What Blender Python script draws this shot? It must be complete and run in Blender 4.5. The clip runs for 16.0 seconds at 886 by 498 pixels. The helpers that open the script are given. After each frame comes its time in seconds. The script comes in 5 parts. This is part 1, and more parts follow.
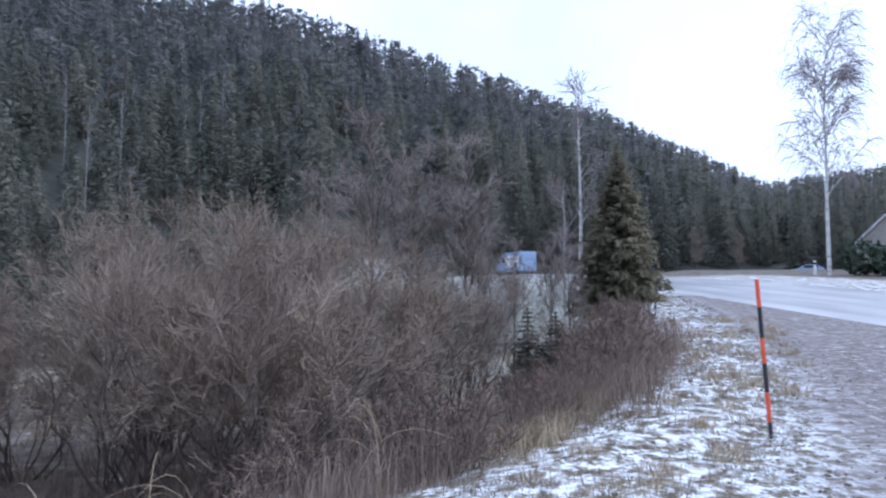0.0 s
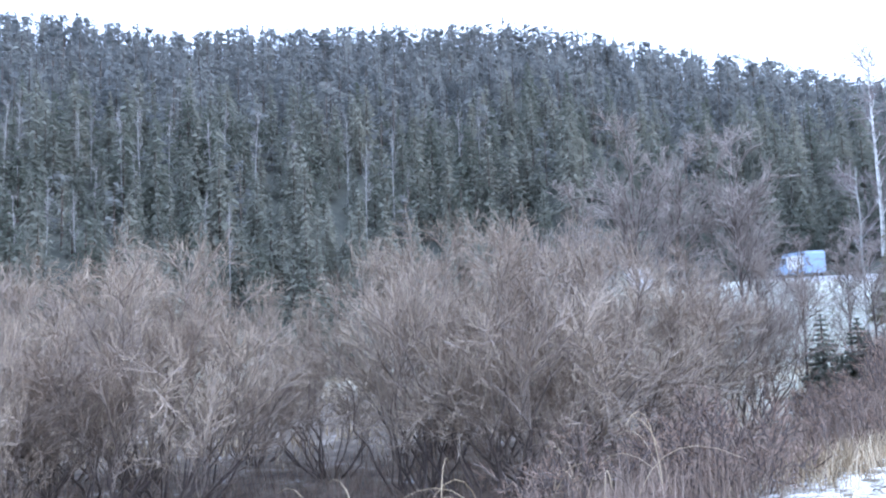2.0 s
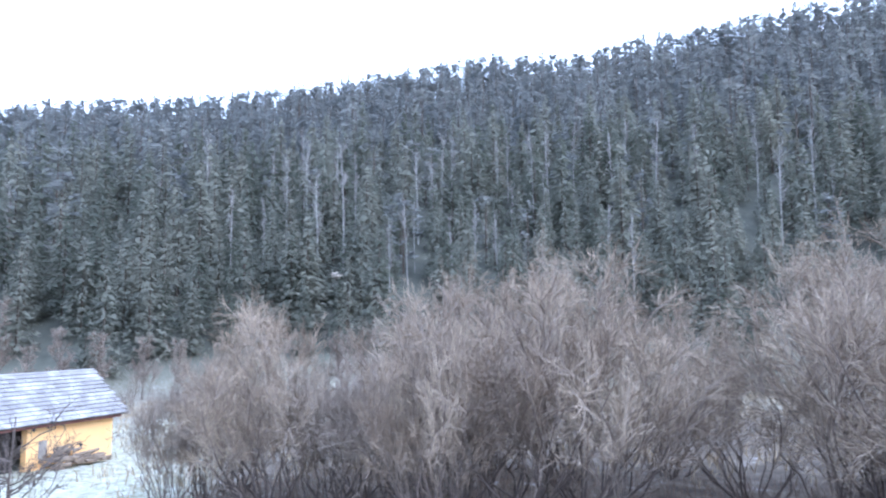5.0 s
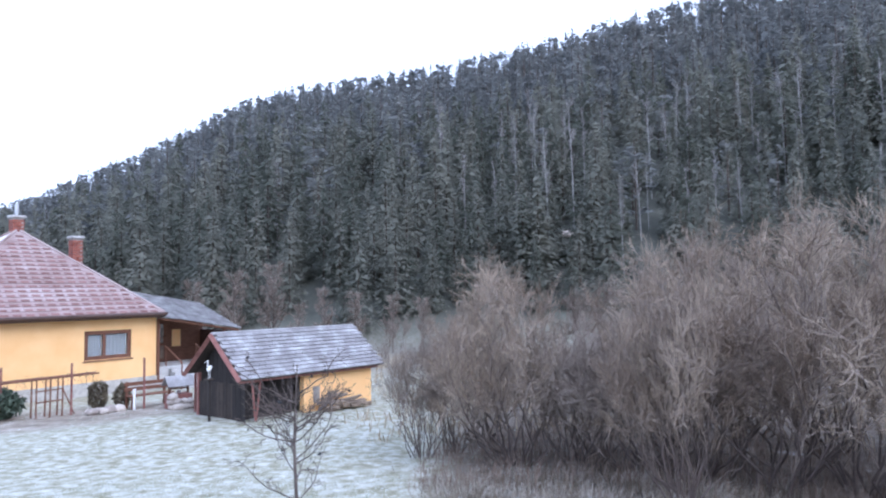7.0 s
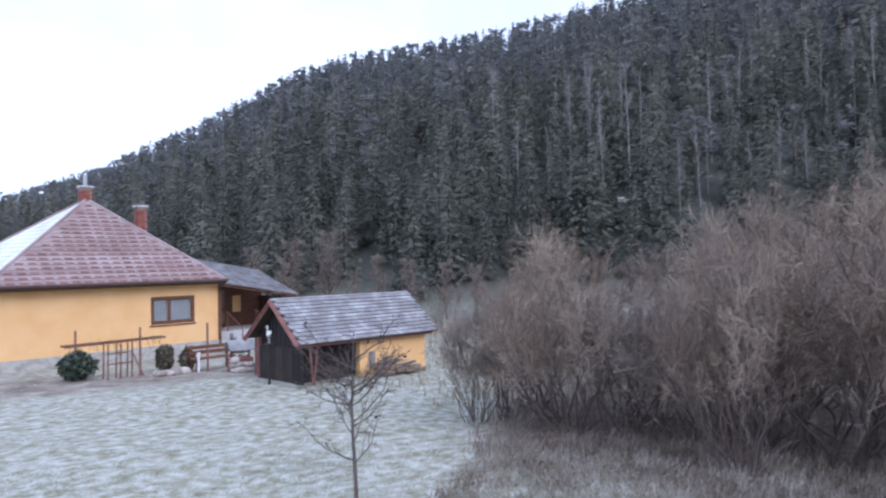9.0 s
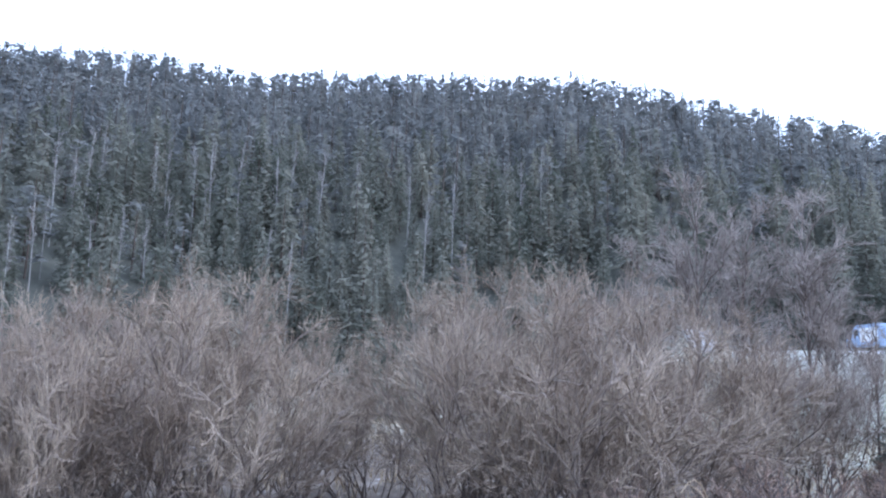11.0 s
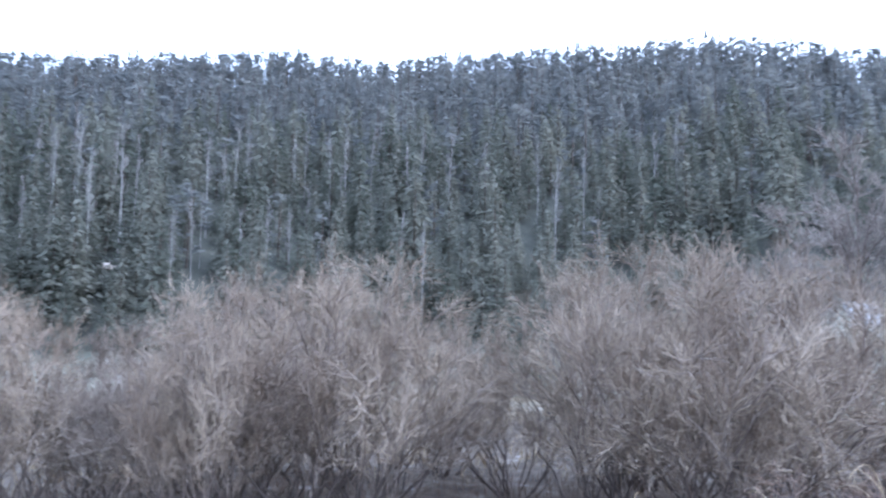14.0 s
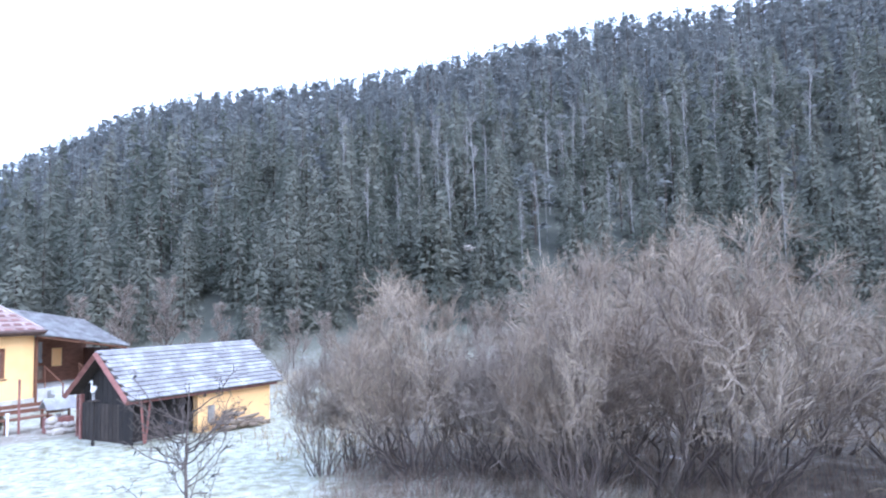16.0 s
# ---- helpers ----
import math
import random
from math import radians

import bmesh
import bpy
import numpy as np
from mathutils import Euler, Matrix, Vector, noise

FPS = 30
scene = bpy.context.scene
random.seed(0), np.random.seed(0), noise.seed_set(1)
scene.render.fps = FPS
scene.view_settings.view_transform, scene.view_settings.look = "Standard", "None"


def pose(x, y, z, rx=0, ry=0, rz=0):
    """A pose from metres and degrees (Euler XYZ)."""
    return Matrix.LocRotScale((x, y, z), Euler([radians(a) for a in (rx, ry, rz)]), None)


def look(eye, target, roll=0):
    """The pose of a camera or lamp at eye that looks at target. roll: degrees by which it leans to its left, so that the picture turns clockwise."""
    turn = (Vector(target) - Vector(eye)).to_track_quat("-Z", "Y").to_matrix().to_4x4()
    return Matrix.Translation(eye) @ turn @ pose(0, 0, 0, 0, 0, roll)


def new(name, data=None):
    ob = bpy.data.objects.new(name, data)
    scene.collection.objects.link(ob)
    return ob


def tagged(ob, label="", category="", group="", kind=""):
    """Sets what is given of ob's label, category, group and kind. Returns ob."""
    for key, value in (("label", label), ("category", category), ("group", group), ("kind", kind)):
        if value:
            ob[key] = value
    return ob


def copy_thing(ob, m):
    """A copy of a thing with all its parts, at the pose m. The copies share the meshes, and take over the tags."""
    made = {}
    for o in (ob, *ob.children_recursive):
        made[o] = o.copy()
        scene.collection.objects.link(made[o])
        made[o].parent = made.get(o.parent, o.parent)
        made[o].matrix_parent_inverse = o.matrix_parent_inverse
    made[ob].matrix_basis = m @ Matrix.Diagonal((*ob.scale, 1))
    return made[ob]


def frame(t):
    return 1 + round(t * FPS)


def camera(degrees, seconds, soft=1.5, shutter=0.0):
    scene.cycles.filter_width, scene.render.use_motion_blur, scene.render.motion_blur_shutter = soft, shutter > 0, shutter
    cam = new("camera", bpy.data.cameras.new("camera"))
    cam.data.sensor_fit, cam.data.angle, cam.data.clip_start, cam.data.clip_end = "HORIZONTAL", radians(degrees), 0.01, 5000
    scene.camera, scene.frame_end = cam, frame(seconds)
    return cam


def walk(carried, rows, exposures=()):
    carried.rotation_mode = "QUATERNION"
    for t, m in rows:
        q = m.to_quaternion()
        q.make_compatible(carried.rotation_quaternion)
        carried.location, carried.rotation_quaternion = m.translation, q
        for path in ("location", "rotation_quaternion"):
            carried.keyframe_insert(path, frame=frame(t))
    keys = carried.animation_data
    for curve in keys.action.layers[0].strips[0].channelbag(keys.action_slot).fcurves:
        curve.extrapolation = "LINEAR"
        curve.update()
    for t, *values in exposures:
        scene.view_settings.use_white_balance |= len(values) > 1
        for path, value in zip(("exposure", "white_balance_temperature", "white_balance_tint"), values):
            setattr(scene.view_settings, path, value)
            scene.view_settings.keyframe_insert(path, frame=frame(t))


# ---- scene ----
cam = camera(64.95, 16.0, soft=2.1, shutter=0.2)
EYE_Z = 1.7
# seconds, yaw, pitch, roll of the carried camera; it swings on an arm of 0.2 m
TURNS = [
    (0, 0.04, 3.61, 0.36),
    (0.5, 7.58, 4.24, 0.33),
    (1, 15.64, 4.96, 0.75),
    (1.5, 19.64, 5.11, 1.77),
    (2, 21.27, 5.06, 2.12),
    (2.5, 24.36, 5.44, 1.67),
    (3, 29.05, 6.05, 1.15),
    (3.5, 33.74, 6.50, 0.68),
    (4, 39.27, 6.58, 0.59),
    (4.5, 46.24, 6.58, 0.37),
    (5, 53.51, 6.55, 0.46),
    (7.3, 74.37, 2.82, 0.58),
    (7.5, 75.72, 2.50, 0.40),
    (8, 79.06, 1.58, 0.56),
    (8.5, 80.14, 0.88, 0.79),
    (8.8, 78.70, 0.78, 0.79),
    (9, 76.71, 0.73, 0.80),
    (9.3, 67.47, 4.40, 1.06),
    (9.5, 57.66, 6.41, 2.52),
    (10, 37.53, 10.45, 2.06),
    (12.5, 21.94, 7.17, -2.68),
    (13, 23.66, 6.88, -2.54),
    (13.5, 26.96, 6.91, -2.01),
    (14, 36.37, 6.87, -1.18),
    (14.5, 48.90, 6.59, -1.02),
    (15, 57.34, 6.17, -0.12),
    (15.5, 60.20, 5.60, 0.88),
    (16, 64.44, 4.36, 1.13),
]
PATH = [(t, pose(-0.2 * math.sin(radians(a)), 0.2 * math.cos(radians(a)), EYE_Z, 90 + p, r, a)) for t, a, p, r in TURNS]
EXPOSURES = [(0.0, 0.15, 5480, 15.5), (0.5, 0.4, 5430, 14.5), (1.0, 1.0, 5330, 14.5), (1.5, 1.35, 5230, 13.5), (5.0, 1.4, 5180, 13.5), (7.5, 0.45, 5480, 18.5), (9.0, 0.2, 5530, 19.5), (9.5, 0.5, 5430, 16.5), (10.0, 0.95, 5330, 14.5), (12.5, 1.05, 5280, 14.5), (14.5, 1.3, 5180, 13.5), (16.0, 1.3, 5180, 14.5)]
walk(cam, PATH, EXPOSURES)

# ---- sky and sun ----
world = bpy.data.worlds.new("winter_sky")
scene.world = world
world.use_nodes = True
wn, wl = world.node_tree.nodes, world.node_tree.links
wn.clear()
w_out = wn.new("ShaderNodeOutputWorld")
w_bg = wn.new("ShaderNodeBackground")
w_sky = wn.new("ShaderNodeTexSky")
w_sky.sky_type = 'NISHITA'
w_sky.sun_disc = False
w_sky.sun_elevation = radians(37)
w_sky.sun_rotation = radians(66)
w_sky.air_density, w_sky.dust_density, w_sky.ozone_density = 1.0, 2.0, 1.0
w_mix = wn.new("ShaderNodeMixRGB")
w_noise = wn.new("ShaderNodeTexNoise")
w_noise.inputs["Scale"].default_value = 2.2
w_noise.inputs["Detail"].default_value = 5
w_ramp = wn.new("ShaderNodeMapRange")
w_ramp.inputs["From Min"].default_value, w_ramp.inputs["From Max"].default_value = 0.3, 0.6
w_ramp.inputs["To Min"].default_value, w_ramp.inputs["To Max"].default_value = 0.55, 0.97
w_mix.inputs["Color2"].default_value = (8.4, 9.3, 10.9, 1)     # thin bright cloud
wl.new(w_noise.outputs["Fac"], w_ramp.inputs["Value"])
wl.new(w_ramp.outputs["Result"], w_mix.inputs["Fac"])
wl.new(w_sky.outputs["Color"], w_mix.inputs["Color1"])
wl.new(w_mix.outputs["Color"], w_bg.inputs["Color"])
w_bg.inputs["Strength"].default_value = 0.125
wl.new(w_bg.outputs["Background"], w_out.inputs["Surface"])

sun = new("sun", bpy.data.lights.new("sun", 'SUN'))
sun.data.energy, sun.data.angle, sun.data.color = 1.1, radians(30), (1.0, 0.97, 0.94)
sun.matrix_world = look((32, 14, 27), (0, 0, 0))


# ---- materials ----
def material(name, stops, scale=4.0, rough=0.8, bump=0.3, detail=6.0, fine=40.0, island=0.0, metal=0.0, stretch=(1, 1, 1), bump_dist=0.02, obrand=0.0):
    """A two-scale mottled surface: stops are (place, colour) along a noise."""
    m = bpy.data.materials.new(name)
    m.use_nodes = True
    nt = m.node_tree
    n, l = nt.nodes, nt.links
    b = n["Principled BSDF"]
    b.inputs["Roughness"].default_value, b.inputs["Metallic"].default_value = rough, metal
    co = n.new("ShaderNodeTexCoord")
    mp = n.new("ShaderNodeMapping")
    mp.inputs["Scale"].default_value = stretch
    geo = n.new("ShaderNodeNewGeometry")
    l.new(geo.outputs["Position"], mp.inputs["Vector"])
    big = n.new("ShaderNodeTexNoise")
    big.inputs["Scale"].default_value, big.inputs["Detail"].default_value = scale, detail
    small = n.new("ShaderNodeTexNoise")
    small.inputs["Scale"].default_value, small.inputs["Detail"].default_value = fine, 4
    l.new(mp.outputs["Vector"], big.inputs["Vector"])
    l.new(mp.outputs["Vector"], small.inputs["Vector"])
    mixv = n.new("ShaderNodeMath")
    mixv.operation = 'MULTIPLY_ADD'
    mixv.inputs[1].default_value = 0.65
    l.new(big.outputs["Fac"], mixv.inputs[0])
    sc = n.new("ShaderNodeMath")
    sc.operation = 'MULTIPLY'
    sc.inputs[1].default_value = 0.35
    l.new(small.outputs["Fac"], sc.inputs[0])
    l.new(sc.outputs[0], mixv.inputs[2])
    fac = mixv.outputs[0]
    for amount, node, sock in ((island, geo, "Random Per Island"), (obrand, n.new("ShaderNodeObjectInfo"), "Random")):
        if amount:
            add = n.new("ShaderNodeMath")
            add.operation = 'MULTIPLY_ADD'
            add.inputs[1].default_value = amount
            l.new(node.outputs[sock], add.inputs[0])
            sub = n.new("ShaderNodeMath")
            sub.operation = 'SUBTRACT'
            sub.inputs[1].default_value = amount / 2
            l.new(fac, sub.inputs[0])
            l.new(sub.outputs[0], add.inputs[2])
            fac = add.outputs[0]
    ramp = n.new("ShaderNodeValToRGB")
    el = ramp.color_ramp.elements
    while len(el) < len(stops):
        el.new(0.5)
    for e, (p, c) in zip(el, stops):
        e.position, e.color = p, (*c, 1)
    l.new(fac, ramp.inputs["Fac"])
    l.new(ramp.outputs["Color"], b.inputs["Base Color"])
    if bump:
        bp = n.new("ShaderNodeBump")
        bp.inputs["Strength"].default_value, bp.inputs["Distance"].default_value = bump, bump_dist
        l.new(fac, bp.inputs["Height"])
        l.new(bp.outputs["Normal"], b.inputs["Normal"])
    return m


def ramp_of(m):
    return next(nd for nd in m.node_tree.nodes if nd.type == 'VALTORGB')


def ground_material():
    """Frosted meadow, with snowy bank, gravel shoulder and needle-brown forest floor blended in by masks."""
    m = material("frosted_ground", [(0.34, (0.165, 0.155, 0.092)), (0.44, (0.275, 0.268, 0.185)), (0.53, (0.375, 0.375, 0.31)), (0.66, (0.56, 0.565, 0.51))], scale=4.2, fine=26.0, rough=0.95, bump=0.8, detail=9, bump_dist=0.06)
    n, l = m.node_tree.nodes, m.node_tree.links
    b = n["Principled BSDF"]
    last = ramp_of(m).outputs["Color"]
    for mask, stops, scale in (
            ("bank", [(0.41, (0.09, 0.07, 0.045)), (0.465, (0.23, 0.20, 0.145)), (0.51, (0.46, 0.45, 0.43)), (0.56, (0.86, 0.89, 0.93))], 4.4),
            ("gravel", [(0.34, (0.10, 0.086, 0.078)), (0.5, (0.20, 0.178, 0.168)), (0.58, (0.32, 0.295, 0.285)), (0.67, (0.58, 0.59, 0.62))], 5.5),
            ("earth", [(0.35, (0.12, 0.10, 0.075)), (0.5, (0.24, 0.20, 0.155)), (0.65, (0.40, 0.37, 0.32))], 1.2),
            ("litter", [(0.38, (0.045, 0.034, 0.025)), (0.5, (0.10, 0.078, 0.058)), (0.60, (0.19, 0.16, 0.13)), (0.68, (0.55, 0.56, 0.60))], 1.3),
            ("forest", [(0.35, (0.045, 0.048, 0.038)), (0.55, (0.080, 0.082, 0.066)), (0.75, (0.12, 0.115, 0.095))], 0.25)):
        at = n.new("ShaderNodeAttribute")
        at.attribute_name = mask
        tx = n.new("ShaderNodeTexNoise")
        tx.inputs["Scale"].default_value, tx.inputs["Detail"].default_value = scale, 12
        tx.inputs["Roughness"].default_value = 0.74
        geo = n.new("ShaderNodeNewGeometry")
        l.new(geo.outputs["Position"], tx.inputs["Vector"])
        rp = n.new("ShaderNodeValToRGB")
        el = rp.color_ramp.elements
        while len(el) < len(stops):
            el.new(0.5)
        for e, (p, c) in zip(el, stops):
            e.position, e.color = p, (*c, 1)
        l.new(tx.outputs["Fac"], rp.inputs["Fac"])
        mx = n.new("ShaderNodeMixRGB")
        l.new(at.outputs["Fac"], mx.inputs["Fac"])
        l.new(last, mx.inputs["Color1"])
        l.new(rp.outputs["Color"], mx.inputs["Color2"])
        last = mx.outputs["Color"]
    l.new(last, b.inputs["Base Color"])
    bw, bp = n.new("ShaderNodeRGBToBW"), n.new("ShaderNodeBump")
    bp.inputs["Strength"].default_value, bp.inputs["Distance"].default_value = 0.22, 0.05
    l.new(last, bw.inputs["Color"])
    l.new(bw.outputs["Val"], bp.inputs["Height"])
    l.new(bp.outputs["Normal"], b.inputs["Normal"])
    return m


def leafy(m, amount):
    """Lets part of the light through, as thin needles and blades do."""
    n, l = m.node_tree.nodes, m.node_tree.links
    out, b = n["Material Output"], n["Principled BSDF"]
    tr, mx = n.new("ShaderNodeBsdfTranslucent"), n.new("ShaderNodeMixShader")
    mx.inputs["Fac"].default_value = amount
    # sprays of needles shade as one soft mass rather than as facets
    geo, up = n.new("ShaderNodeNewGeometry"), n.new("ShaderNodeVectorMath")
    up.operation = 'MULTIPLY_ADD'
    up.inputs[1].default_value, up.inputs[2].default_value = (0.12, 0.12, 0.12), (0.35, -0.30, 0.75)
    l.new(geo.outputs["Normal"], up.inputs[0])
    nrm = n.new("ShaderNodeVectorMath")
    nrm.operation = 'NORMALIZE'
    l.new(up.outputs[0], nrm.inputs[0])
    l.new(nrm.outputs[0], b.inputs["Normal"])
    l.new(ramp_of(m).outputs["Color"], tr.inputs["Color"])
    l.new(b.outputs["BSDF"], mx.inputs[1])
    l.new(tr.outputs["BSDF"], mx.inputs[2])
    l.new(mx.outputs["Shader"], out.inputs["Surface"])
    return m


M_GROUND = ground_material()
# pale base: part of the sky's glare on the road is in the colour
M_ASPHALT = material("worn_asphalt", [(0.35, (0.24, 0.24, 0.24)), (0.5, (0.38, 0.38, 0.38)), (0.62, (0.52, 0.52, 0.52))], scale=0.5, fine=60, rough=0.28, bump=0.25, stretch=(1, 0.25, 1))
def tracked(m):
    """Darker wheel tracks worn along the lanes."""
    n, l = m.node_tree.nodes, m.node_tree.links
    at, tx, mul, mx = n.new("ShaderNodeAttribute"), n.new("ShaderNodeTexNoise"), n.new("ShaderNodeMath"), n.new("ShaderNodeMixRGB")
    at.attribute_name, mul.operation = "track", 'MULTIPLY'
    tx.inputs["Scale"].default_value = 0.35
    l.new(at.outputs["Fac"], mul.inputs[0])
    l.new(tx.outputs["Fac"], mul.inputs[1])
    l.new(mul.outputs[0], mx.inputs["Fac"])
    l.new(ramp_of(m).outputs["Color"], mx.inputs["Color1"])
    mx.inputs["Color2"].default_value = (0.07, 0.068, 0.068, 1)
    l.new(mx.outputs["Color"], n["Principled BSDF"].inputs["Base Color"])


tracked(M_ASPHALT)
# paler than real needles: the veil of haze is lifted into the colour
M_NEEDLE = material("spruce_needles", [(0.20, (0.110, 0.122, 0.095)), (0.5, (0.205, 0.213, 0.175)), (0.80, (0.285, 0.28, 0.225))], scale=0.12, fine=0.5, rough=0.95, bump=0, island=0.08)
# bluer than the lower spruces: distance haze is put into this colour
M_HAZENEEDLE = material("haze_blue_needles", [(0.20, (0.148, 0.160, 0.158)), (0.5, (0.222, 0.232, 0.225)), (0.80, (0.29, 0.293, 0.265))], scale=0.10, fine=0.45, rough=0.95, bump=0, island=0.08)
M_NEARNEEDLE = material("near_spruce_needles", [(0.25, (0.16, 0.15, 0.095)), (0.5, (0.25, 0.225, 0.145)), (0.75, (0.35, 0.305, 0.21))], scale=0.9, fine=6, rough=0.9, bump=0, island=0.3)
M_BARK = material("conifer_bark", [(0.3, (0.05, 0.038, 0.03)), (0.6, (0.13, 0.10, 0.08))], scale=3, fine=20, bump=0.5)
M_BIRCH = material("birch_bark", [(0.36, (0.06, 0.055, 0.05)), (0.43, (0.50, 0.48, 0.45)), (0.7, (0.78, 0.77, 0.75))], scale=2.4, fine=14, bump=0.3, stretch=(1, 1, 2.2), rough=0.7)
M_FARBIRCH = material("pale_hillside_bark", [(0.3, (0.20, 0.192, 0.185)), (0.6, (0.42, 0.41, 0.39))], scale=0.4, fine=3, bump=0, rough=0.8)
M_FARTWIG = material("pale_bare_twigs", [(0.3, (0.17, 0.158, 0.147)), (0.7, (0.33, 0.312, 0.295))], scale=0.5, fine=4, bump=0, island=0.3)
M_STEM = material("dark_shrub_stems", [(0.3, (0.055, 0.042, 0.036)), (0.6, (0.135, 0.105, 0.09))], scale=3, fine=30, bump=0.2, island=0.25)
M_TWIG = material("red_brown_twigs", [(0.3, (0.15, 0.105, 0.078)), (0.5, (0.292, 0.226, 0.163)), (0.7, (0.50, 0.41, 0.312))], scale=0.8, fine=5, bump=0, island=0.22)
M_GREYTWIG = material("grey_twigs", [(0.3, (0.13, 0.10, 0.078)), (0.7, (0.34, 0.28, 0.232))], scale=0.8, fine=5, bump=0, island=0.22)
M_ALDERTWIG = material("pale_grey_twigs", [(0.3, (0.17, 0.138, 0.115)), (0.7, (0.39, 0.335, 0.295))], scale=0.8, fine=5, bump=0, island=0.25)
M_SNOWCLOD = material("frosted_sod", [(0.32, (0.12, 0.10, 0.07)), (0.47, (0.30, 0.28, 0.23)), (0.60, (0.58, 0.60, 0.61)), (0.74, (0.82, 0.85, 0.89))], scale=3.0, fine=22, bump=0.3, island=0.42)
M_PEBBLE = material("gravel_stones", [(0.3, (0.09, 0.075, 0.068)), (0.5, (0.22, 0.20, 0.188)), (0.7, (0.42, 0.40, 0.39))], scale=6, fine=40, bump=0.2, island=0.5)
M_BIRCHTWIG = material("birch_twigs", [(0.3, (0.17, 0.14, 0.13)), (0.7, (0.33, 0.285, 0.275))], scale=0.8, fine=5, bump=0, island=0.3)
M_DRYGRASS = material("dry_grass", [(0.3, (0.20, 0.145, 0.085)), (0.5, (0.38, 0.29, 0.18)), (0.7, (0.58, 0.49, 0.35))], scale=1.5, fine=8, bump=0, island=0.4)
M_REDGRASS = material("rusty_dead_stalks", [(0.3, (0.13, 0.088, 0.065)), (0.5, (0.225, 0.16, 0.12)), (0.7, (0.34, 0.27, 0.215))], scale=1.2, fine=8, bump=0, island=0.4)
M_FROSTGRASS = material("frosted_grass", [(0.3, (0.20, 0.205, 0.13)), (0.5, (0.40, 0.42, 0.34)), (0.7, (0.66, 0.69, 0.66))], scale=0.6, fine=8, bump=0, island=0.35)
M_BLEACHED = material("bleached_frosted_grass", [(0.3, (0.13, 0.10, 0.068)), (0.5, (0.26, 0.22, 0.165)), (0.7, (0.44, 0.41, 0.365))], scale=1.1, fine=8, bump=0, island=0.4)
M_BRAMBLE = material("reddish_bramble", [(0.3, (0.15, 0.092, 0.066)), (0.5, (0.27, 0.18, 0.13)), (0.7, (0.41, 0.305, 0.235))], scale=1.0, fine=6, bump=0, island=0.35)
M_WALL = material("yellow_render", [(0.3, (0.82, 0.47, 0.19)), (0.6, (0.89, 0.56, 0.26))], scale=1.2, fine=90, bump=0.15, rough=0.9)
M_PLINTH = material("stone_plinth", [(0.3, (0.26, 0.24, 0.21)), (0.6, (0.52, 0.49, 0.44))], scale=5, fine=40, bump=0.6)
M_SHINGLE = material("red_brown_shingle", [(0.2, (0.20, 0.128, 0.116)), (0.5, (0.33, 0.242, 0.226)), (0.8, (0.49, 0.425, 0.41))], scale=1.0, fine=40, bump=0.3, obrand=0.22, rough=0.9)
M_FROSTSHINGLE = material("frosted_shingle", [(0.3, (0.62, 0.62, 0.64)), (0.6, (0.82, 0.83, 0.86))], scale=1.0, fine=40, bump=0.3, island=0.2, rough=0.9)
M_WOODTILE = material("grey_wood_shingle", [(0.2, (0.14, 0.13, 0.13)), (0.5, (0.27, 0.26, 0.26)), (0.75, (0.50, 0.50, 0.51))], scale=2.0, fine=30, bump=0.4, obrand=0.16, rough=0.9)
M_BROWNWOOD = material("brown_stained_wood", [(0.3, (0.085, 0.035, 0.02)), (0.6, (0.19, 0.085, 0.05))], scale=4, fine=30, bump=0.3, stretch=(1, 1, 4))
M_DARKBROWN = material("dark_brown_trim", [(0.3, (0.040, 0.020, 0.015)), (0.6, (0.085, 0.045, 0.034))], scale=4, fine=30, bump=0.15, rough=0.6)
# near-black wood: the overhang's shade and the gable's gloom sit in the colour
M_SHADEWOOD = material("shade_dark_wood", [(0.3, (0.010, 0.008, 0.008)), (0.6, (0.028, 0.022, 0.020))], scale=5, fine=30, bump=0.4, stretch=(3, 3, 0.5), obrand=0.3)
M_SHINGLETAB = material("dark_shingle_tab", [(0.3, (0.16, 0.078, 0.068)), (0.6, (0.25, 0.135, 0.12))], scale=2, fine=40, bump=0.3, obrand=0.4, rough=0.9)
M_REDWOOD = material("red_painted_board", [(0.3, (0.15, 0.058, 0.048)), (0.6, (0.27, 0.12, 0.10))], scale=4, fine=30, bump=0.2)
M_DARKWOOD = material("dark_old_boards", [(0.3, (0.022, 0.017, 0.015)), (0.6, (0.062, 0.046, 0.038))], scale=5, fine=30, bump=0.4, stretch=(3, 3, 0.5), obrand=0.3)
M_GREYWOOD = material("weathered_grey_wood", [(0.3, (0.16, 0.14, 0.125)), (0.6, (0.36, 0.33, 0.30))], scale=4, fine=30, bump=0.3, obrand=0.3)
M_FIREWOOD = material("split_firewood", [(0.3, (0.09, 0.065, 0.05)), (0.6, (0.27, 0.21, 0.155))], scale=6, fine=30, bump=0.3, island=0.4)
M_BRICK = material("red_chimney_brick", [(0.3, (0.20, 0.055, 0.035)), (0.6, (0.33, 0.105, 0.07))], scale=6, fine=50, bump=0.3, obrand=0.4)
M_MORTAR = material("mortar", [(0.3, (0.20, 0.17, 0.15)), (0.6, (0.33, 0.30, 0.27))], scale=8, fine=50)
M_CONCRETE = material("concrete", [(0.3, (0.36, 0.35, 0.33)), (0.6, (0.56, 0.55, 0.53))], scale=4, fine=40)
M_METAL = material("galvanised_metal", [(0.3, (0.40, 0.41, 0.42)), (0.6, (0.60, 0.61, 0.62))], scale=5, fine=40, rough=0.4, metal=0.8, bump=0.05)
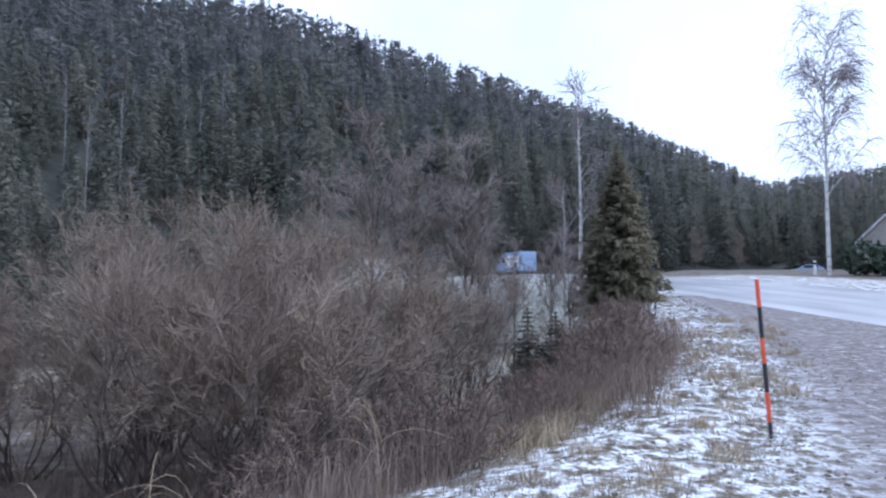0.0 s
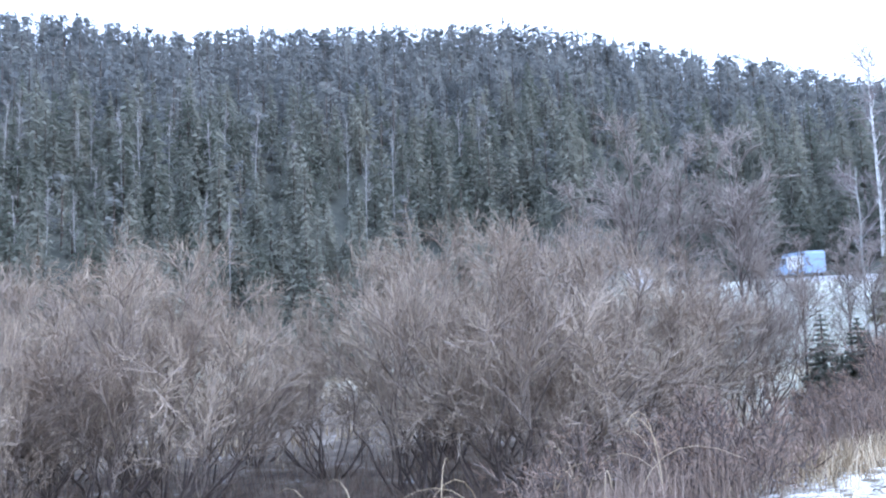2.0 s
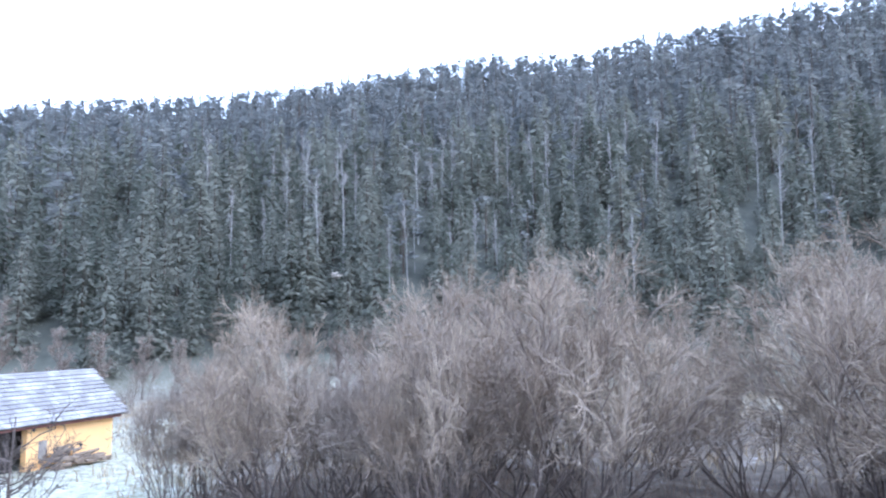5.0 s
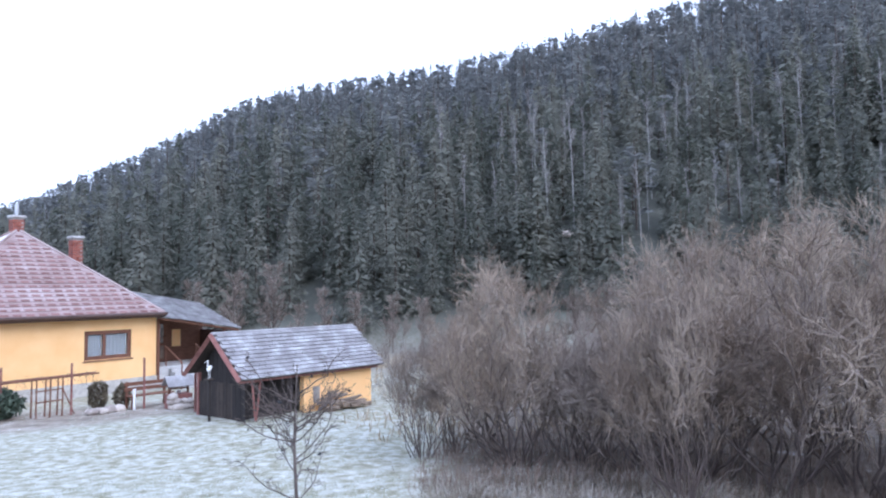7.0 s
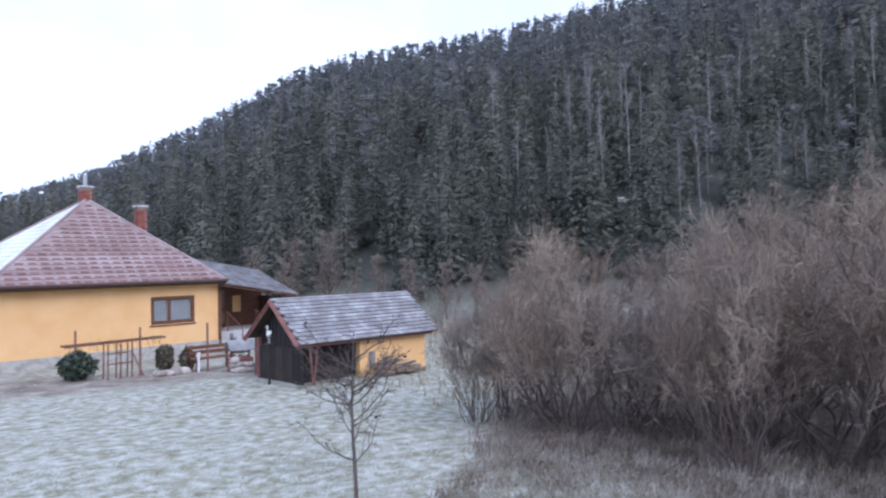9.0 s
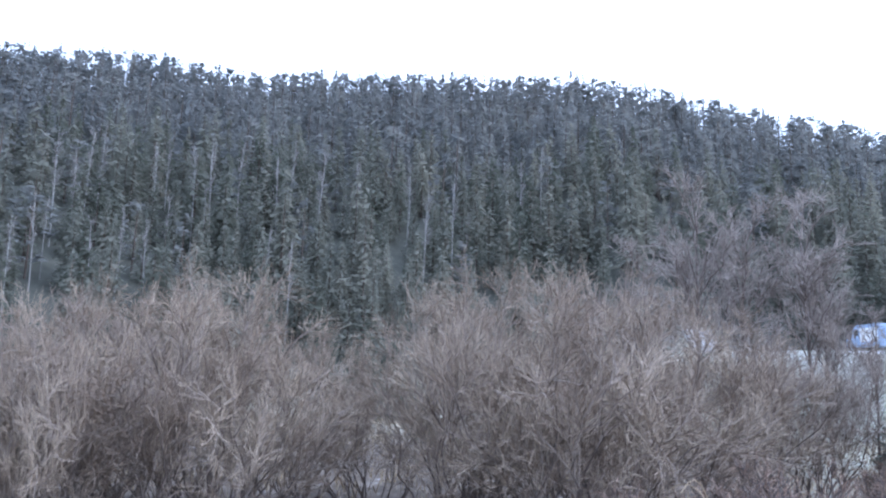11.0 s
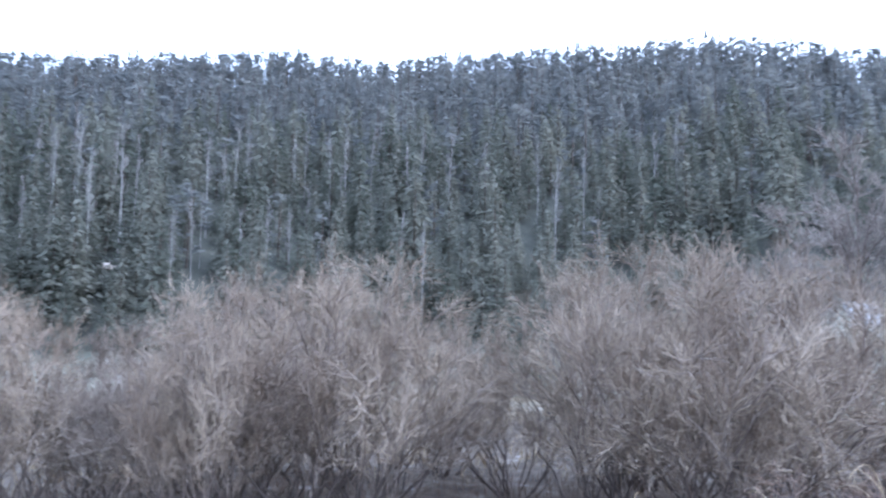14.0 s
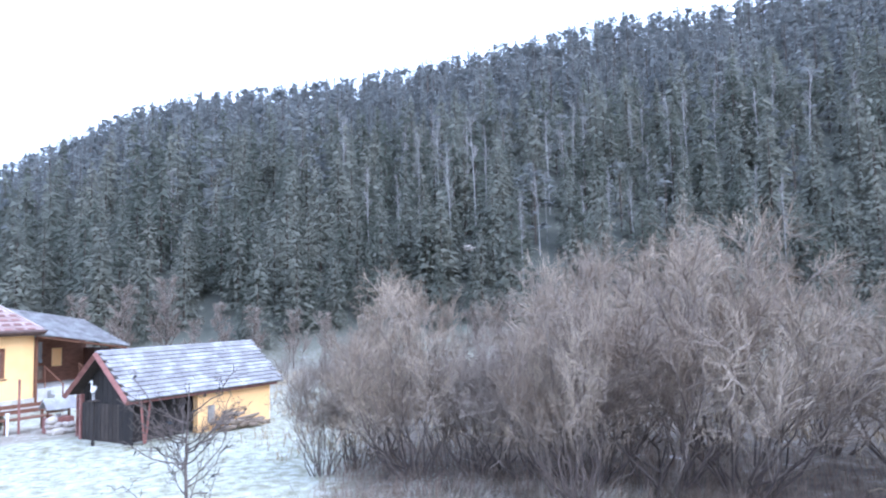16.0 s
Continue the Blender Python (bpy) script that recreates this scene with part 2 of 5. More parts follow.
M_WHITE = material("white_paint", [(0.3, (0.70, 0.70, 0.69)), (0.6, (0.82, 0.82, 0.81))], scale=3, fine=30, rough=0.5, bump=0.05)
M_CURTAIN = material("net_curtain", [(0.3, (0.045, 0.047, 0.05)), (0.6, (0.12, 0.123, 0.125))], scale=3, fine=18, rough=0.9, bump=0.2, stretch=(6, 6, 0.6))
M_ORANGE = material("orange_pole_paint", [(0.3, (0.72, 0.09, 0.035)), (0.7, (0.85, 0.15, 0.07))], scale=8, fine=50, rough=0.5, bump=0.05)
M_BLACK = material("black_plastic", [(0.3, (0.012, 0.014, 0.018)), (0.7, (0.035, 0.038, 0.045))], scale=8, fine=50, rough=0.5, bump=0.05)
M_STONE = material("garden_stone", [(0.3, (0.26, 0.22, 0.19)), (0.6, (0.52, 0.46, 0.40))], scale=5, fine=30, bump=0.5, obrand=0.4)
M_HEDGE = material("evergreen_leaf", [(0.25, (0.020, 0.034, 0.020)), (0.5, (0.05, 0.075, 0.045)), (0.75, (0.13, 0.16, 0.12))], scale=4, fine=20, bump=0, island=0.45)
M_BROWNHEDGE = material("winter_brown_leaf", [(0.25, (0.05, 0.042, 0.025)), (0.5, (0.10, 0.08, 0.05)), (0.75, (0.18, 0.15, 0.10))], scale=4, fine=20, bump=0, island=0.45)
M_RUBBER = material("tyre_rubber", [(0.3, (0.012, 0.012, 0.012)), (0.7, (0.03, 0.03, 0.03))], scale=8, fine=50, rough=0.8, bump=0.05)
M_PANELBLUE = material("pale_blue_paint", [(0.3, (0.26, 0.36, 0.52)), (0.7, (0.34, 0.44, 0.60))], scale=3, fine=30, rough=0.4, bump=0.02)

def toned(m, amount):
    """Each tree of a wood is lighter or darker than its neighbours."""
    n, l = m.node_tree.nodes, m.node_tree.links
    at, mul = n.new("ShaderNodeAttribute"), n.new("ShaderNodeMath")
    at.attribute_name, mul.operation = "tone", 'MULTIPLY_ADD'
    mul.inputs[1].default_value = amount
    ramp = ramp_of(m)
    l.new(at.outputs["Fac"], mul.inputs[0])
    sub = n.new("ShaderNodeMath")
    sub.operation = 'SUBTRACT'
    sub.inputs[1].default_value = amount / 2
    l.new(ramp.inputs["Fac"].links[0].from_socket, sub.inputs[0])
    l.new(sub.outputs[0], mul.inputs[2])
    l.new(mul.outputs[0], ramp.inputs["Fac"])


toned(M_NEEDLE, 0.45)
toned(M_HAZENEEDLE, 0.4)
for leaf in (M_NEEDLE, M_HAZENEEDLE, M_NEARNEEDLE):
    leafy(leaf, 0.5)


def glass(name, tint, rough=0.05):
    m = bpy.data.materials.new(name)
    m.use_nodes = True
    b = m.node_tree.nodes["Principled BSDF"]
    b.inputs["Base Color"].default_value = (*tint, 1)
    b.inputs["Roughness"].default_value = rough
    b.inputs["Transmission Weight"].default_value = 0.85
    b.inputs["IOR"].default_value = 1.45
    b.inputs["Specular IOR Level"].default_value = 0.25
    return m


M_GLASS = glass("window_glass", (0.85, 0.9, 0.92))


# ---- building helpers ----
def mesh_np(name, verts, tris, mat, parent=None, smooth=False):
    me = bpy.data.meshes.new(name)
    verts, tris = np.asarray(verts, dtype=np.float32), np.asarray(tris, dtype=np.int32)
    k = tris.shape[1]
    me.vertices.add(len(verts))
    me.vertices.foreach_set("co", verts.ravel())
    me.loops.add(tris.size)
    me.loops.foreach_set("vertex_index", tris.ravel())
    me.polygons.add(len(tris))
    me.polygons.foreach_set("loop_start", np.arange(0, tris.size, k, dtype=np.int32))
    me.materials.append(mat)
    me.update(calc_edges=True)
    if smooth:
        me.polygons.foreach_set("use_smooth", np.ones(len(tris), dtype=bool))
    ob = new(name, me)
    if parent:
        ob.parent = parent
    return ob


def part(name, bm, mat, parent=None, label=""):
    me = bpy.data.meshes.new(name)
    bm.to_mesh(me)
    bm.free()
    me.materials.append(mat)
    ob = new(name, me)
    if parent:
        ob.parent = parent
    if label:
        ob["label"] = label
    return ob


def thing(name, m, label, category, group="", kind=""):
    ob = new(name)
    ob.empty_display_size = 0.3
    ob.matrix_world = m
    return tagged(ob, label, category, group, kind)


def box(x0, x1, y0, y1, z0, z1, bevel=0.0, bm=None, m=None):
    """A bevelled block."""
    fresh = bm is None
    bm = bm or bmesh.new()
    got = bmesh.ops.create_cube(bm, size=1)
    mat = Matrix.Translation(((x0 + x1) / 2, (y0 + y1) / 2, (z0 + z1) / 2)) @ Matrix.Diagonal((x1 - x0, y1 - y0, z1 - z0, 1))
    bmesh.ops.transform(bm, matrix=(m @ mat) if m else mat, verts=got["verts"])
    if bevel and fresh:
        bmesh.ops.bevel(bm, geom=bm.edges[:], offset=bevel, segments=1, affect='EDGES')
    return bm


def rod(a, b, r0, r1=None, sides=8, bm=None):
    """A round bar from a to b."""
    bm = bm or bmesh.new()
    a, b = Vector(a), Vector(b)
    got = bmesh.ops.create_cone(bm, cap_ends=True, segments=sides, radius1=r0, radius2=r1 if r1 is not None else r0, depth=(b - a).length)
    bmesh.ops.transform(bm, matrix=Matrix.Translation((a + b) / 2) @ (b - a).to_track_quat("Z", "Y").to_matrix().to_4x4(), verts=got["verts"])
    return bm


def tubes(P, R, sides=3):
    """Tapered tubes along many polylines: P (n, k, 3), R (n, k). Gives verts and tris."""
    n, k, _ = P.shape
    T = np.gradient(P, axis=1)
    T /= np.linalg.norm(T, axis=2, keepdims=True) + 1e-9
    ref = np.where(np.abs(T[:, :1, 2:3]) > 0.9, np.array([1.0, 0, 0]), np.array([0, 0, 1.0]))
    U = np.cross(T, np.broadcast_to(ref, T.shape))
    U /= np.linalg.norm(U, axis=2, keepdims=True) + 1e-9
    V = np.cross(T, U)
    ang = np.arange(sides) * 2 * np.pi / sides
    ring = P[:, :, None, :] + R[:, :, None, None] * (U[:, :, None, :] * np.cos(ang)[:, None] + V[:, :, None, :] * np.sin(ang)[:, None])
    idx = np.arange(n * k * sides).reshape(n, k, sides)
    a, b = idx[:, :-1], idx[:, 1:]
    a2, b2 = np.roll(a, -1, axis=2), np.roll(b, -1, axis=2)
    tris = np.concatenate([np.stack([a, a2, b2], -1).reshape(-1, 3), np.stack([a, b2, b], -1).reshape(-1, 3)])
    return ring.reshape(-1, 3), tris


def ribbons(rng, P, R):
    """Fine twigs as narrow strips, each turned its own way."""
    n, k, _ = P.shape
    T = P[:, -1] - P[:, 0]
    U = np.cross(T, rng.normal(size=T.shape))
    U /= np.linalg.norm(U, axis=1, keepdims=True) + 1e-9
    off = U[:, None, :] * R[:, :, None] * 1.3
    V = np.stack([P - off, P + off], 2)
    idx = np.arange(n * k * 2).reshape(n, k, 2)
    a, b = idx[:, :-1], idx[:, 1:]
    tris = np.concatenate([np.stack([a[..., 0], a[..., 1], b[..., 1]], -1).reshape(-1, 3), np.stack([a[..., 0], b[..., 1], b[..., 0]], -1).reshape(-1, 3)])
    return V.reshape(-1, 3), tris


def join_np(*sets):
    vs, ts, off = [], [], 0
    for v, t in sets:
        vs.append(v)
        ts.append(t + off)
        off += len(v)
    return np.concatenate(vs), np.concatenate(ts)


def grow(rng, P, per, s_range, angle, length, k=4, up=0.0, droop=0.0, wiggle=0.06, power=1.0):
    """Side shoots on polylines P: per shoots each, leaving at an angle (degrees), curving up or drooping."""
    n, kk, _ = P.shape
    s = rng.uniform(s_range[0], s_range[1], (n, per)) ** power
    f = np.clip(s * (kk - 1), 0, kk - 1.001)
    i = f.astype(int)
    w = (f - i)[..., None]
    rows = np.arange(n)[:, None]
    start = P[rows, i] * (1 - w) + P[rows, i + 1] * w
    tan = P[rows, i + 1] - P[rows, i]
    tan = tan / (np.linalg.norm(tan, axis=2, keepdims=True) + 1e-9)
    side = rng.normal(size=tan.shape)
    side -= (side * tan).sum(2, keepdims=True) * tan
    side /= np.linalg.norm(side, axis=2, keepdims=True) + 1e-9
    a = np.radians(rng.uniform(angle[0], angle[1], s.shape))[..., None]
    d = tan * np.cos(a) + side * np.sin(a)
    d[..., 2] += up
    d /= np.linalg.norm(d, axis=2, keepdims=True) + 1e-9
    L = rng.uniform(length[0], length[1], s.shape) * (1.15 - 0.55 * s)
    u = np.linspace(0, 1, k)
    Q = start[:, :, None, :] + d[:, :, None, :] * (L[:, :, None] * u)[..., None]
    Q[..., 2] -= droop * (L[:, :, None] * u ** 2)
    Q += rng.normal(size=Q.shape) * wiggle * L[:, :, None, None] * u[:, None]
    return Q.reshape(-1, k, 3), s.ravel()


def taper(n, k, r0, r1):
    return np.broadcast_to(np.linspace(r0, r1, k), (n, k))


def smooth(e0, e1, x):
    t = np.clip((x - e0) / (e1 - e0), 0, 1)
    return t * t * (3 - 2 * t)


def wave(x, y, s, seed=0.0):
    """Cheap rolling noise, about -1 to 1."""
    x, y = x / s, y / s
    return (np.sin(x * 1.3 + 1.7 * np.sin(y * 0.9 + seed) + seed) + np.sin(y * 1.7 + 1.3 * np.sin(x * 1.1 + seed * 2)) + np.sin((x + y) * 2.3 + seed * 3) * 0.5) / 2.5


# ---- the lie of the land ----
def ridge_angle(yaw):
    """How high the wooded skyline stands, seen from the roadside."""
    return np.interp(yaw, [-180, -60, -40, -32, -25, -21, -17, -13, -8.5, -5, 2, 6.5, 11, 15, 19, 28, 37.5, 42, 49, 55.7, 61.7, 67, 73.6, 83, 88.5, 92, 96, 100.3, 104, 107, 110, 114, 130, 180],
                     [3, 9, 9.0, 8.2, 7.7, 10.1, 12.0, 14.3, 15.6, 17.2, 19.3, 20.6, 21.8, 22.4, 22.6, 22.6, 22.0, 21.4, 21.7, 20.9, 19.8, 18.8, 17.6, 16.3, 14.6, 12.6, 10.3, 8.1, 6.2, 5.1, 3.8, 3.2, 3, 3])


def forest_edge(yaw):
    return np.interp(yaw, [-40, -25, -15, 0, 15, 30, 60, 80, 95, 115], [120, 120, 112, 115, 98, 84, 76, 72, 80, 105])


def ridge_dist(yaw):
    return np.interp(yaw, [-40, -25, -10, 10, 60, 90, 100, 115], [300, 290, 260, 235, 230, 250, 270, 320])


TREE_H = 11.6


def bank_edge(y):
    return np.interp(y, [-40, 0, 6, 10, 13, 20, 34, 48, 63, 78, 100, 130, 200], [-3, -1.9, 0.1, 2.7, 4.2, 6.3, 9.7, 9.2, 3.2, -3.5, -13, -28, -70])


def road_x(y):
    return np.interp(y, [-200, 44, 52, 63, 78, 100, 130, 200], [14.4, 14.4, 13.2, 9.3, 2.9, -7, -22, -64])


def land(x, y):
    x, y = np.asarray(x, dtype=float), np.asarray(y, dtype=float)
    r = np.hypot(x, y)
    yaw = np.degrees(np.arctan2(-x, y))
    valley = -1.4 - 0.1 * smooth(8, 20, r) - 2.2 * smooth(26, 68, r)
    valley = valley + 0.10 * wave(x, y, 4.0, 1.0) * smooth(3, 10, r)
    valley = valley - (0.4 * smooth(10, 21, r) + 0.3 * smooth(20, 31, r) * (1 - smooth(34, 60, r))) * smooth(60, 77, yaw)
    up = 0.0555 * np.clip(y - 7, 0, 60) * smooth(5, 13, y)
    d = x - bank_edge(y)
    s = smooth(-5.0, 0.3, d)
    z = valley * (1 - s) + up * s
    z = z + s * (1 - smooth(0.5, 4.0, d)) * (0.05 * wave(x, y, 0.55, 2.0) + 0.035 * wave(x, y, 0.24, 5.0)) * smooth(1.5, 4, r)
    z = z + smooth(18, 24, x) * 0.4
    e, r0, r1 = ridge_angle(yaw), forest_edge(yaw), ridge_dist(yaw)
    top = 1.7 + r1 * np.tan(np.radians(e)) - TREE_H
    t = (r - r0) / (r1 - r0)
    hill = np.where(t < 1, z * (1 - np.clip(t, 0, 1)) + top * np.clip(t, 0, 1) ** 0.92, top - (r - r1) * 0.12 * smooth(0, 150, r - r1))
    hill = np.maximum(hill, -4)
    return np.where(t > 0, hill + 1.2 * wave(x, y, 14, 4.0) * smooth(0, 0.15, t) * (1 - smooth(0.85, 1.0, t)), z)


def land_at(x, y):
    return float(land(np.array([x]), np.array([y]))[0])


def polar(yaw, d):
    """The point d metres from the standpoint, yaw degrees to its left of ahead."""
    return -d * math.sin(radians(yaw)), d * math.cos(radians(yaw))


def build_ground():
    rings = 0.25 * 1.031 ** np.arange(0, 318)
    ths = np.radians(np.arange(0, 360, 1.0))
    rr, tt = np.meshgrid(rings, ths, indexing="ij")
    x, y = -rr * np.sin(tt), rr * np.cos(tt)
    z = land(x, y)
    nr, na = rr.shape
    verts = np.stack([x, y, z], -1).reshape(-1, 3)
    verts = np.concatenate([verts, [[0, 0, land_at(0, 0)]]])
    idx = np.arange(nr * na).reshape(nr, na)
    a, b = idx[:-1], idx[1:]
    quads = np.stack([a, b, np.roll(b, -1, 1), np.roll(a, -1, 1)], -1).reshape(-1, 4)[:, ::-1]
    ob = mesh_np("ground", verts, quads, M_GROUND, smooth=True)
    bm = bmesh.new()
    bm.from_mesh(ob.data)
    bm.verts.ensure_lookup_table()
    c = bm.verts[nr * na]
    for j in range(na):
        bm.faces.new((bm.verts[j], c, bm.verts[(j + 1) % na])[::-1])
    bmesh.ops.recalc_face_normals(bm, faces=bm.faces[:])
    bm.to_mesh(ob.data)
    bm.free()
    X, Y = verts[:, 0], verts[:, 1]
    R = np.hypot(X, Y)
    yaw = np.degrees(np.arctan2(-X, Y))
    d = X - bank_edge(Y)
    grav_edge = np.interp(Y, [-20, 0, 6, 12, 25, 34, 50], [1.0, 1.6, 3.3, 5.8, 9.4, 11.2, 30]) + 0.35 * wave(X, Y, 0.9, 3.0)
    masks = {"bank": smooth(-3.5, -1.0, d) * (1 - smooth(70, 90, R)),
             "gravel": smooth(-1.0, 1.1, X - grav_edge) * (1 - smooth(19, 20.5, X)) * (Y < 60),
             "earth": smooth(21.9, 23.0, R + 0.5 * wave(X, Y, 1.2, 8.0)) * (1 - smooth(26.5, 28.5, R)) * smooth(86, 89, yaw),
             "litter": smooth(6.4, 8.4, R + 0.6 * wave(X, Y, 1.5, 5.0)) * (1 - 0.75 * smooth(24, 44, R)) * smooth(-6, 2, yaw) * (1 - smooth(69, 75, yaw + 14 * (1 - smooth(9.6, 10.8, R)))) * (1 - smooth(60, 68, R)),
             "forest": smooth(-4, 6, R - forest_edge(yaw))}
    far_field = 0.65 * smooth(32, 40, R) * (1 - smooth(70, 80, R)) * smooth(60, 70, yaw) * (1 - smooth(98, 108, yaw))
    masks["litter"] = np.maximum(masks["litter"], far_field)
    verge = smooth(0.2, 2.0, X - road_x(Y) - (4 + 6 * (1 - smooth(44, 76, Y)))) * (Y > 0)
    masks["litter"] = np.maximum(masks["litter"], verge * 0.9)
    masks["bank"] = masks["bank"] * (1 - verge) * (1 - 0.7 * smooth(17, 21, R) * smooth(-14, -11.5, yaw))
    for key, val in masks.items():
        at = ob.data.attributes.new(key, 'FLOAT', 'POINT')
        at.data.foreach_set("value", val.astype(np.float32))
    return tagged(ob, "frosted meadow and snowy roadside bank below a wooded hill", "ground", kind="structure")


build_ground()


def build_road():
    ys = np.concatenate([np.arange(-60, 44, 3.0), np.arange(44, 112, 1.5)])
    xs = road_x(ys)
    for _ in range(6):
        xs[1:-1] = (xs[:-2] + 2 * xs[1:-1] + xs[2:]) / 4
    tx, ty = np.gradient(xs, ys), np.ones_like(ys)
    ln = np.hypot(tx, ty)
    nx, ny = ty / ln, -tx / ln
    zc = land(xs, ys)
    # the asphalt widens into an apron on the outer side, before the bend
    near, far = 4 + 1.9 * (1 - smooth(30, 54, ys)), 4 + 6 * (1 - smooth(44, 76, ys))
    cols = [(-near, -0.25, 0), (-near + 0.4, 0.02, 0.3)]
    for o, w in ((-3.2, 0), (-2.7, 0.8), (-2.2, 0), (-1.4, 0), (-1.0, 0.9), (-0.5, 0), (0.5, 0), (0.9, 0.8), (1.4, 0), (2.2, 0), (2.6, 0.7), (3.2, 0)):
        cols.append((o + 0 * ys, 0.08 - 0.012 * abs(o), w))
    cols += [(far - 0.4, 0.02, 0.2), (far, -0.25, 0)]
    verts, wear = [], []
    for o, h, w in cols:
        px, py = xs + nx * o, ys + ny * o
        verts.append(np.stack([px, py, zc + 0.02 + h + 0.035 * np.minimum(o, 4) + 0.004 * np.maximum(o - 4, 0)], -1))
        wear.append(np.full(len(ys), float(w)))
    V = np.stack(verts, 1)
    n, k, _ = V.shape
    idx = np.arange(n * k).reshape(n, k)
    a, b = idx[:-1], idx[1:]
    q = np.stack([a[:, :-1], a[:, 1:], b[:, 1:], b[:, :-1]], -1).reshape(-1, 4)
    ob = mesh_np("road", V.reshape(-1, 3), q, M_ASPHALT, smooth=True)
    at = ob.data.attributes.new("track", 'FLOAT', 'POINT')
    at.data.foreach_set("value", np.stack(wear, 1).ravel().astype(np.float32))
    tagged(ob, "worn grey asphalt road with darker tyre tracks, damp, its shine partly in the colour", "road", kind="structure")


build_road()


# ---- the wooded hill ----
def conifer_arrays(rng, h, r, n, kind, base=0.15, size=1.0):
    """A crown of small needle sprays: spruces in drooping tiers on a cone, pines in tufts on a rounded top."""
    if kind == "spruce":
        tiers = int(h / 0.6)
        u = 1 - np.sqrt(rng.uniform(0.0004, 1, n))
        u = np.clip((np.floor(u * tiers) + rng.uniform(0.0, 0.75, n)) / tiers, 0, 0.995)
        lean = rng.uniform(0.75, 1.2, tiers + 1)[(u * tiers).astype(int)]
        rad = r * (1 - u) ** 0.85 * lean + 0.10
        a = rng.uniform(0, 2 * np.pi, n)
        q = np.sqrt(rng.uniform(0.03, 1.0, n)) * rad * rng.uniform(0.8, 1.12, n)
        z = h * (base + (1 - base) * u) - 0.42 * q + 0.12 * q * q / (rad + 0.1)
        droop, length = rng.uniform(-0.2, 1.1, n), rng.uniform(0.4, 0.85, n)
    else:
        tufts = 22
        ta, tu = rng.uniform(0, 2 * np.pi, tufts), rng.uniform(0.0, 0.97, tufts)
        tr = r * np.sqrt(np.clip(1 - ((tu - 0.35) / 0.66) ** 2, 0.02, 1)) * rng.uniform(0.35, 1.0, tufts)
        k = rng.integers(0, tufts, n)
        off = rng.normal(size=(n, 3)) * np.array([0.36, 0.36, 0.32])
        x, y = tr[k] * np.cos(ta[k]) + off[:, 0], tr[k] * np.sin(ta[k]) + off[:, 1]
        z = h * (base + (1 - base) * tu[k]) + off[:, 2]
        a, q = np.arctan2(y, x), np.hypot(x, y)
        droop, length = rng.uniform(-0.7, 0.5, n), rng.uniform(0.4, 0.8, n)
    length = length * size
    c, s = np.cos(a), np.sin(a)
    p = np.stack([c * q, s * q, z], -1)
    b = a + rng.normal(size=n) * 0.6
    d = np.stack([np.cos(b), np.sin(b), -droop], -1) * length[:, None]
    w = np.stack([-s, c, rng.uniform(-0.9, 0.9, n)], -1) * (length * rng.uniform(0.22, 0.42, n))[:, None]
    v = np.stack([p - d * 0.45 - w, p - d * 0.45 + w, p + d * 0.55], 1).reshape(-1, 3)
    return v, np.arange(3 * n).reshape(n, 3)


def stem_arrays(h, r):
    P = np.array([[[0, 0, -0.6], [0, 0, h * 0.5], [0, 0, h * 0.98]]])
    return tubes(P, np.array([[r, r * 0.65, 0.02]]), 5)


def scatter(variants, places, rng):
    """Sets one of the variants at each (x, y, scale), turned at random; gives verts, tris and a tone for each tree."""
    vs, ts, tones, off = [], [], [], 0
    for x, y, sc in places:
        v, t = variants[rng.integers(len(variants))]
        a = rng.uniform(0, 2 * np.pi)
        c, s = np.cos(a), np.sin(a)
        q = np.empty_like(v)
        wide = sc * rng.uniform(0.88, 1.28)
        q[:, 0], q[:, 1], q[:, 2] = (v[:, 0] * c - v[:, 1] * s) * wide + x, (v[:, 0] * s + v[:, 1] * c) * wide + y, v[:, 2] * sc
        q[:, 2] += land_at(x, y)
        vs.append(q)
        ts.append(t + off)
        tones.append(np.full(len(v), rng.uniform(0, 1), dtype=np.float32))
        off += len(v)
    return np.concatenate(vs), np.concatenate(ts), np.concatenate(tones)


def stand_of(name, variants, places, rng, mat, label, category):
    v, t, tone = scatter(variants, places, rng)
    ob = mesh_np(name, v, t, mat)
    ob.data.attributes.new("tone", 'FLOAT', 'POINT').data.foreach_set("value", tone)
    tagged(ob, label, category, kind="stuff")


rng = np.random.default_rng(7)
ROCK_YAW, ROCK_D = 62.25, 98.0


def yaw_clear(yaw, r):
    """A small clearing below the pale rock."""
    return abs(yaw - ROCK_YAW) * r / 57.3 < 1.6 and ROCK_D - 7 < r < ROCK_D + 2


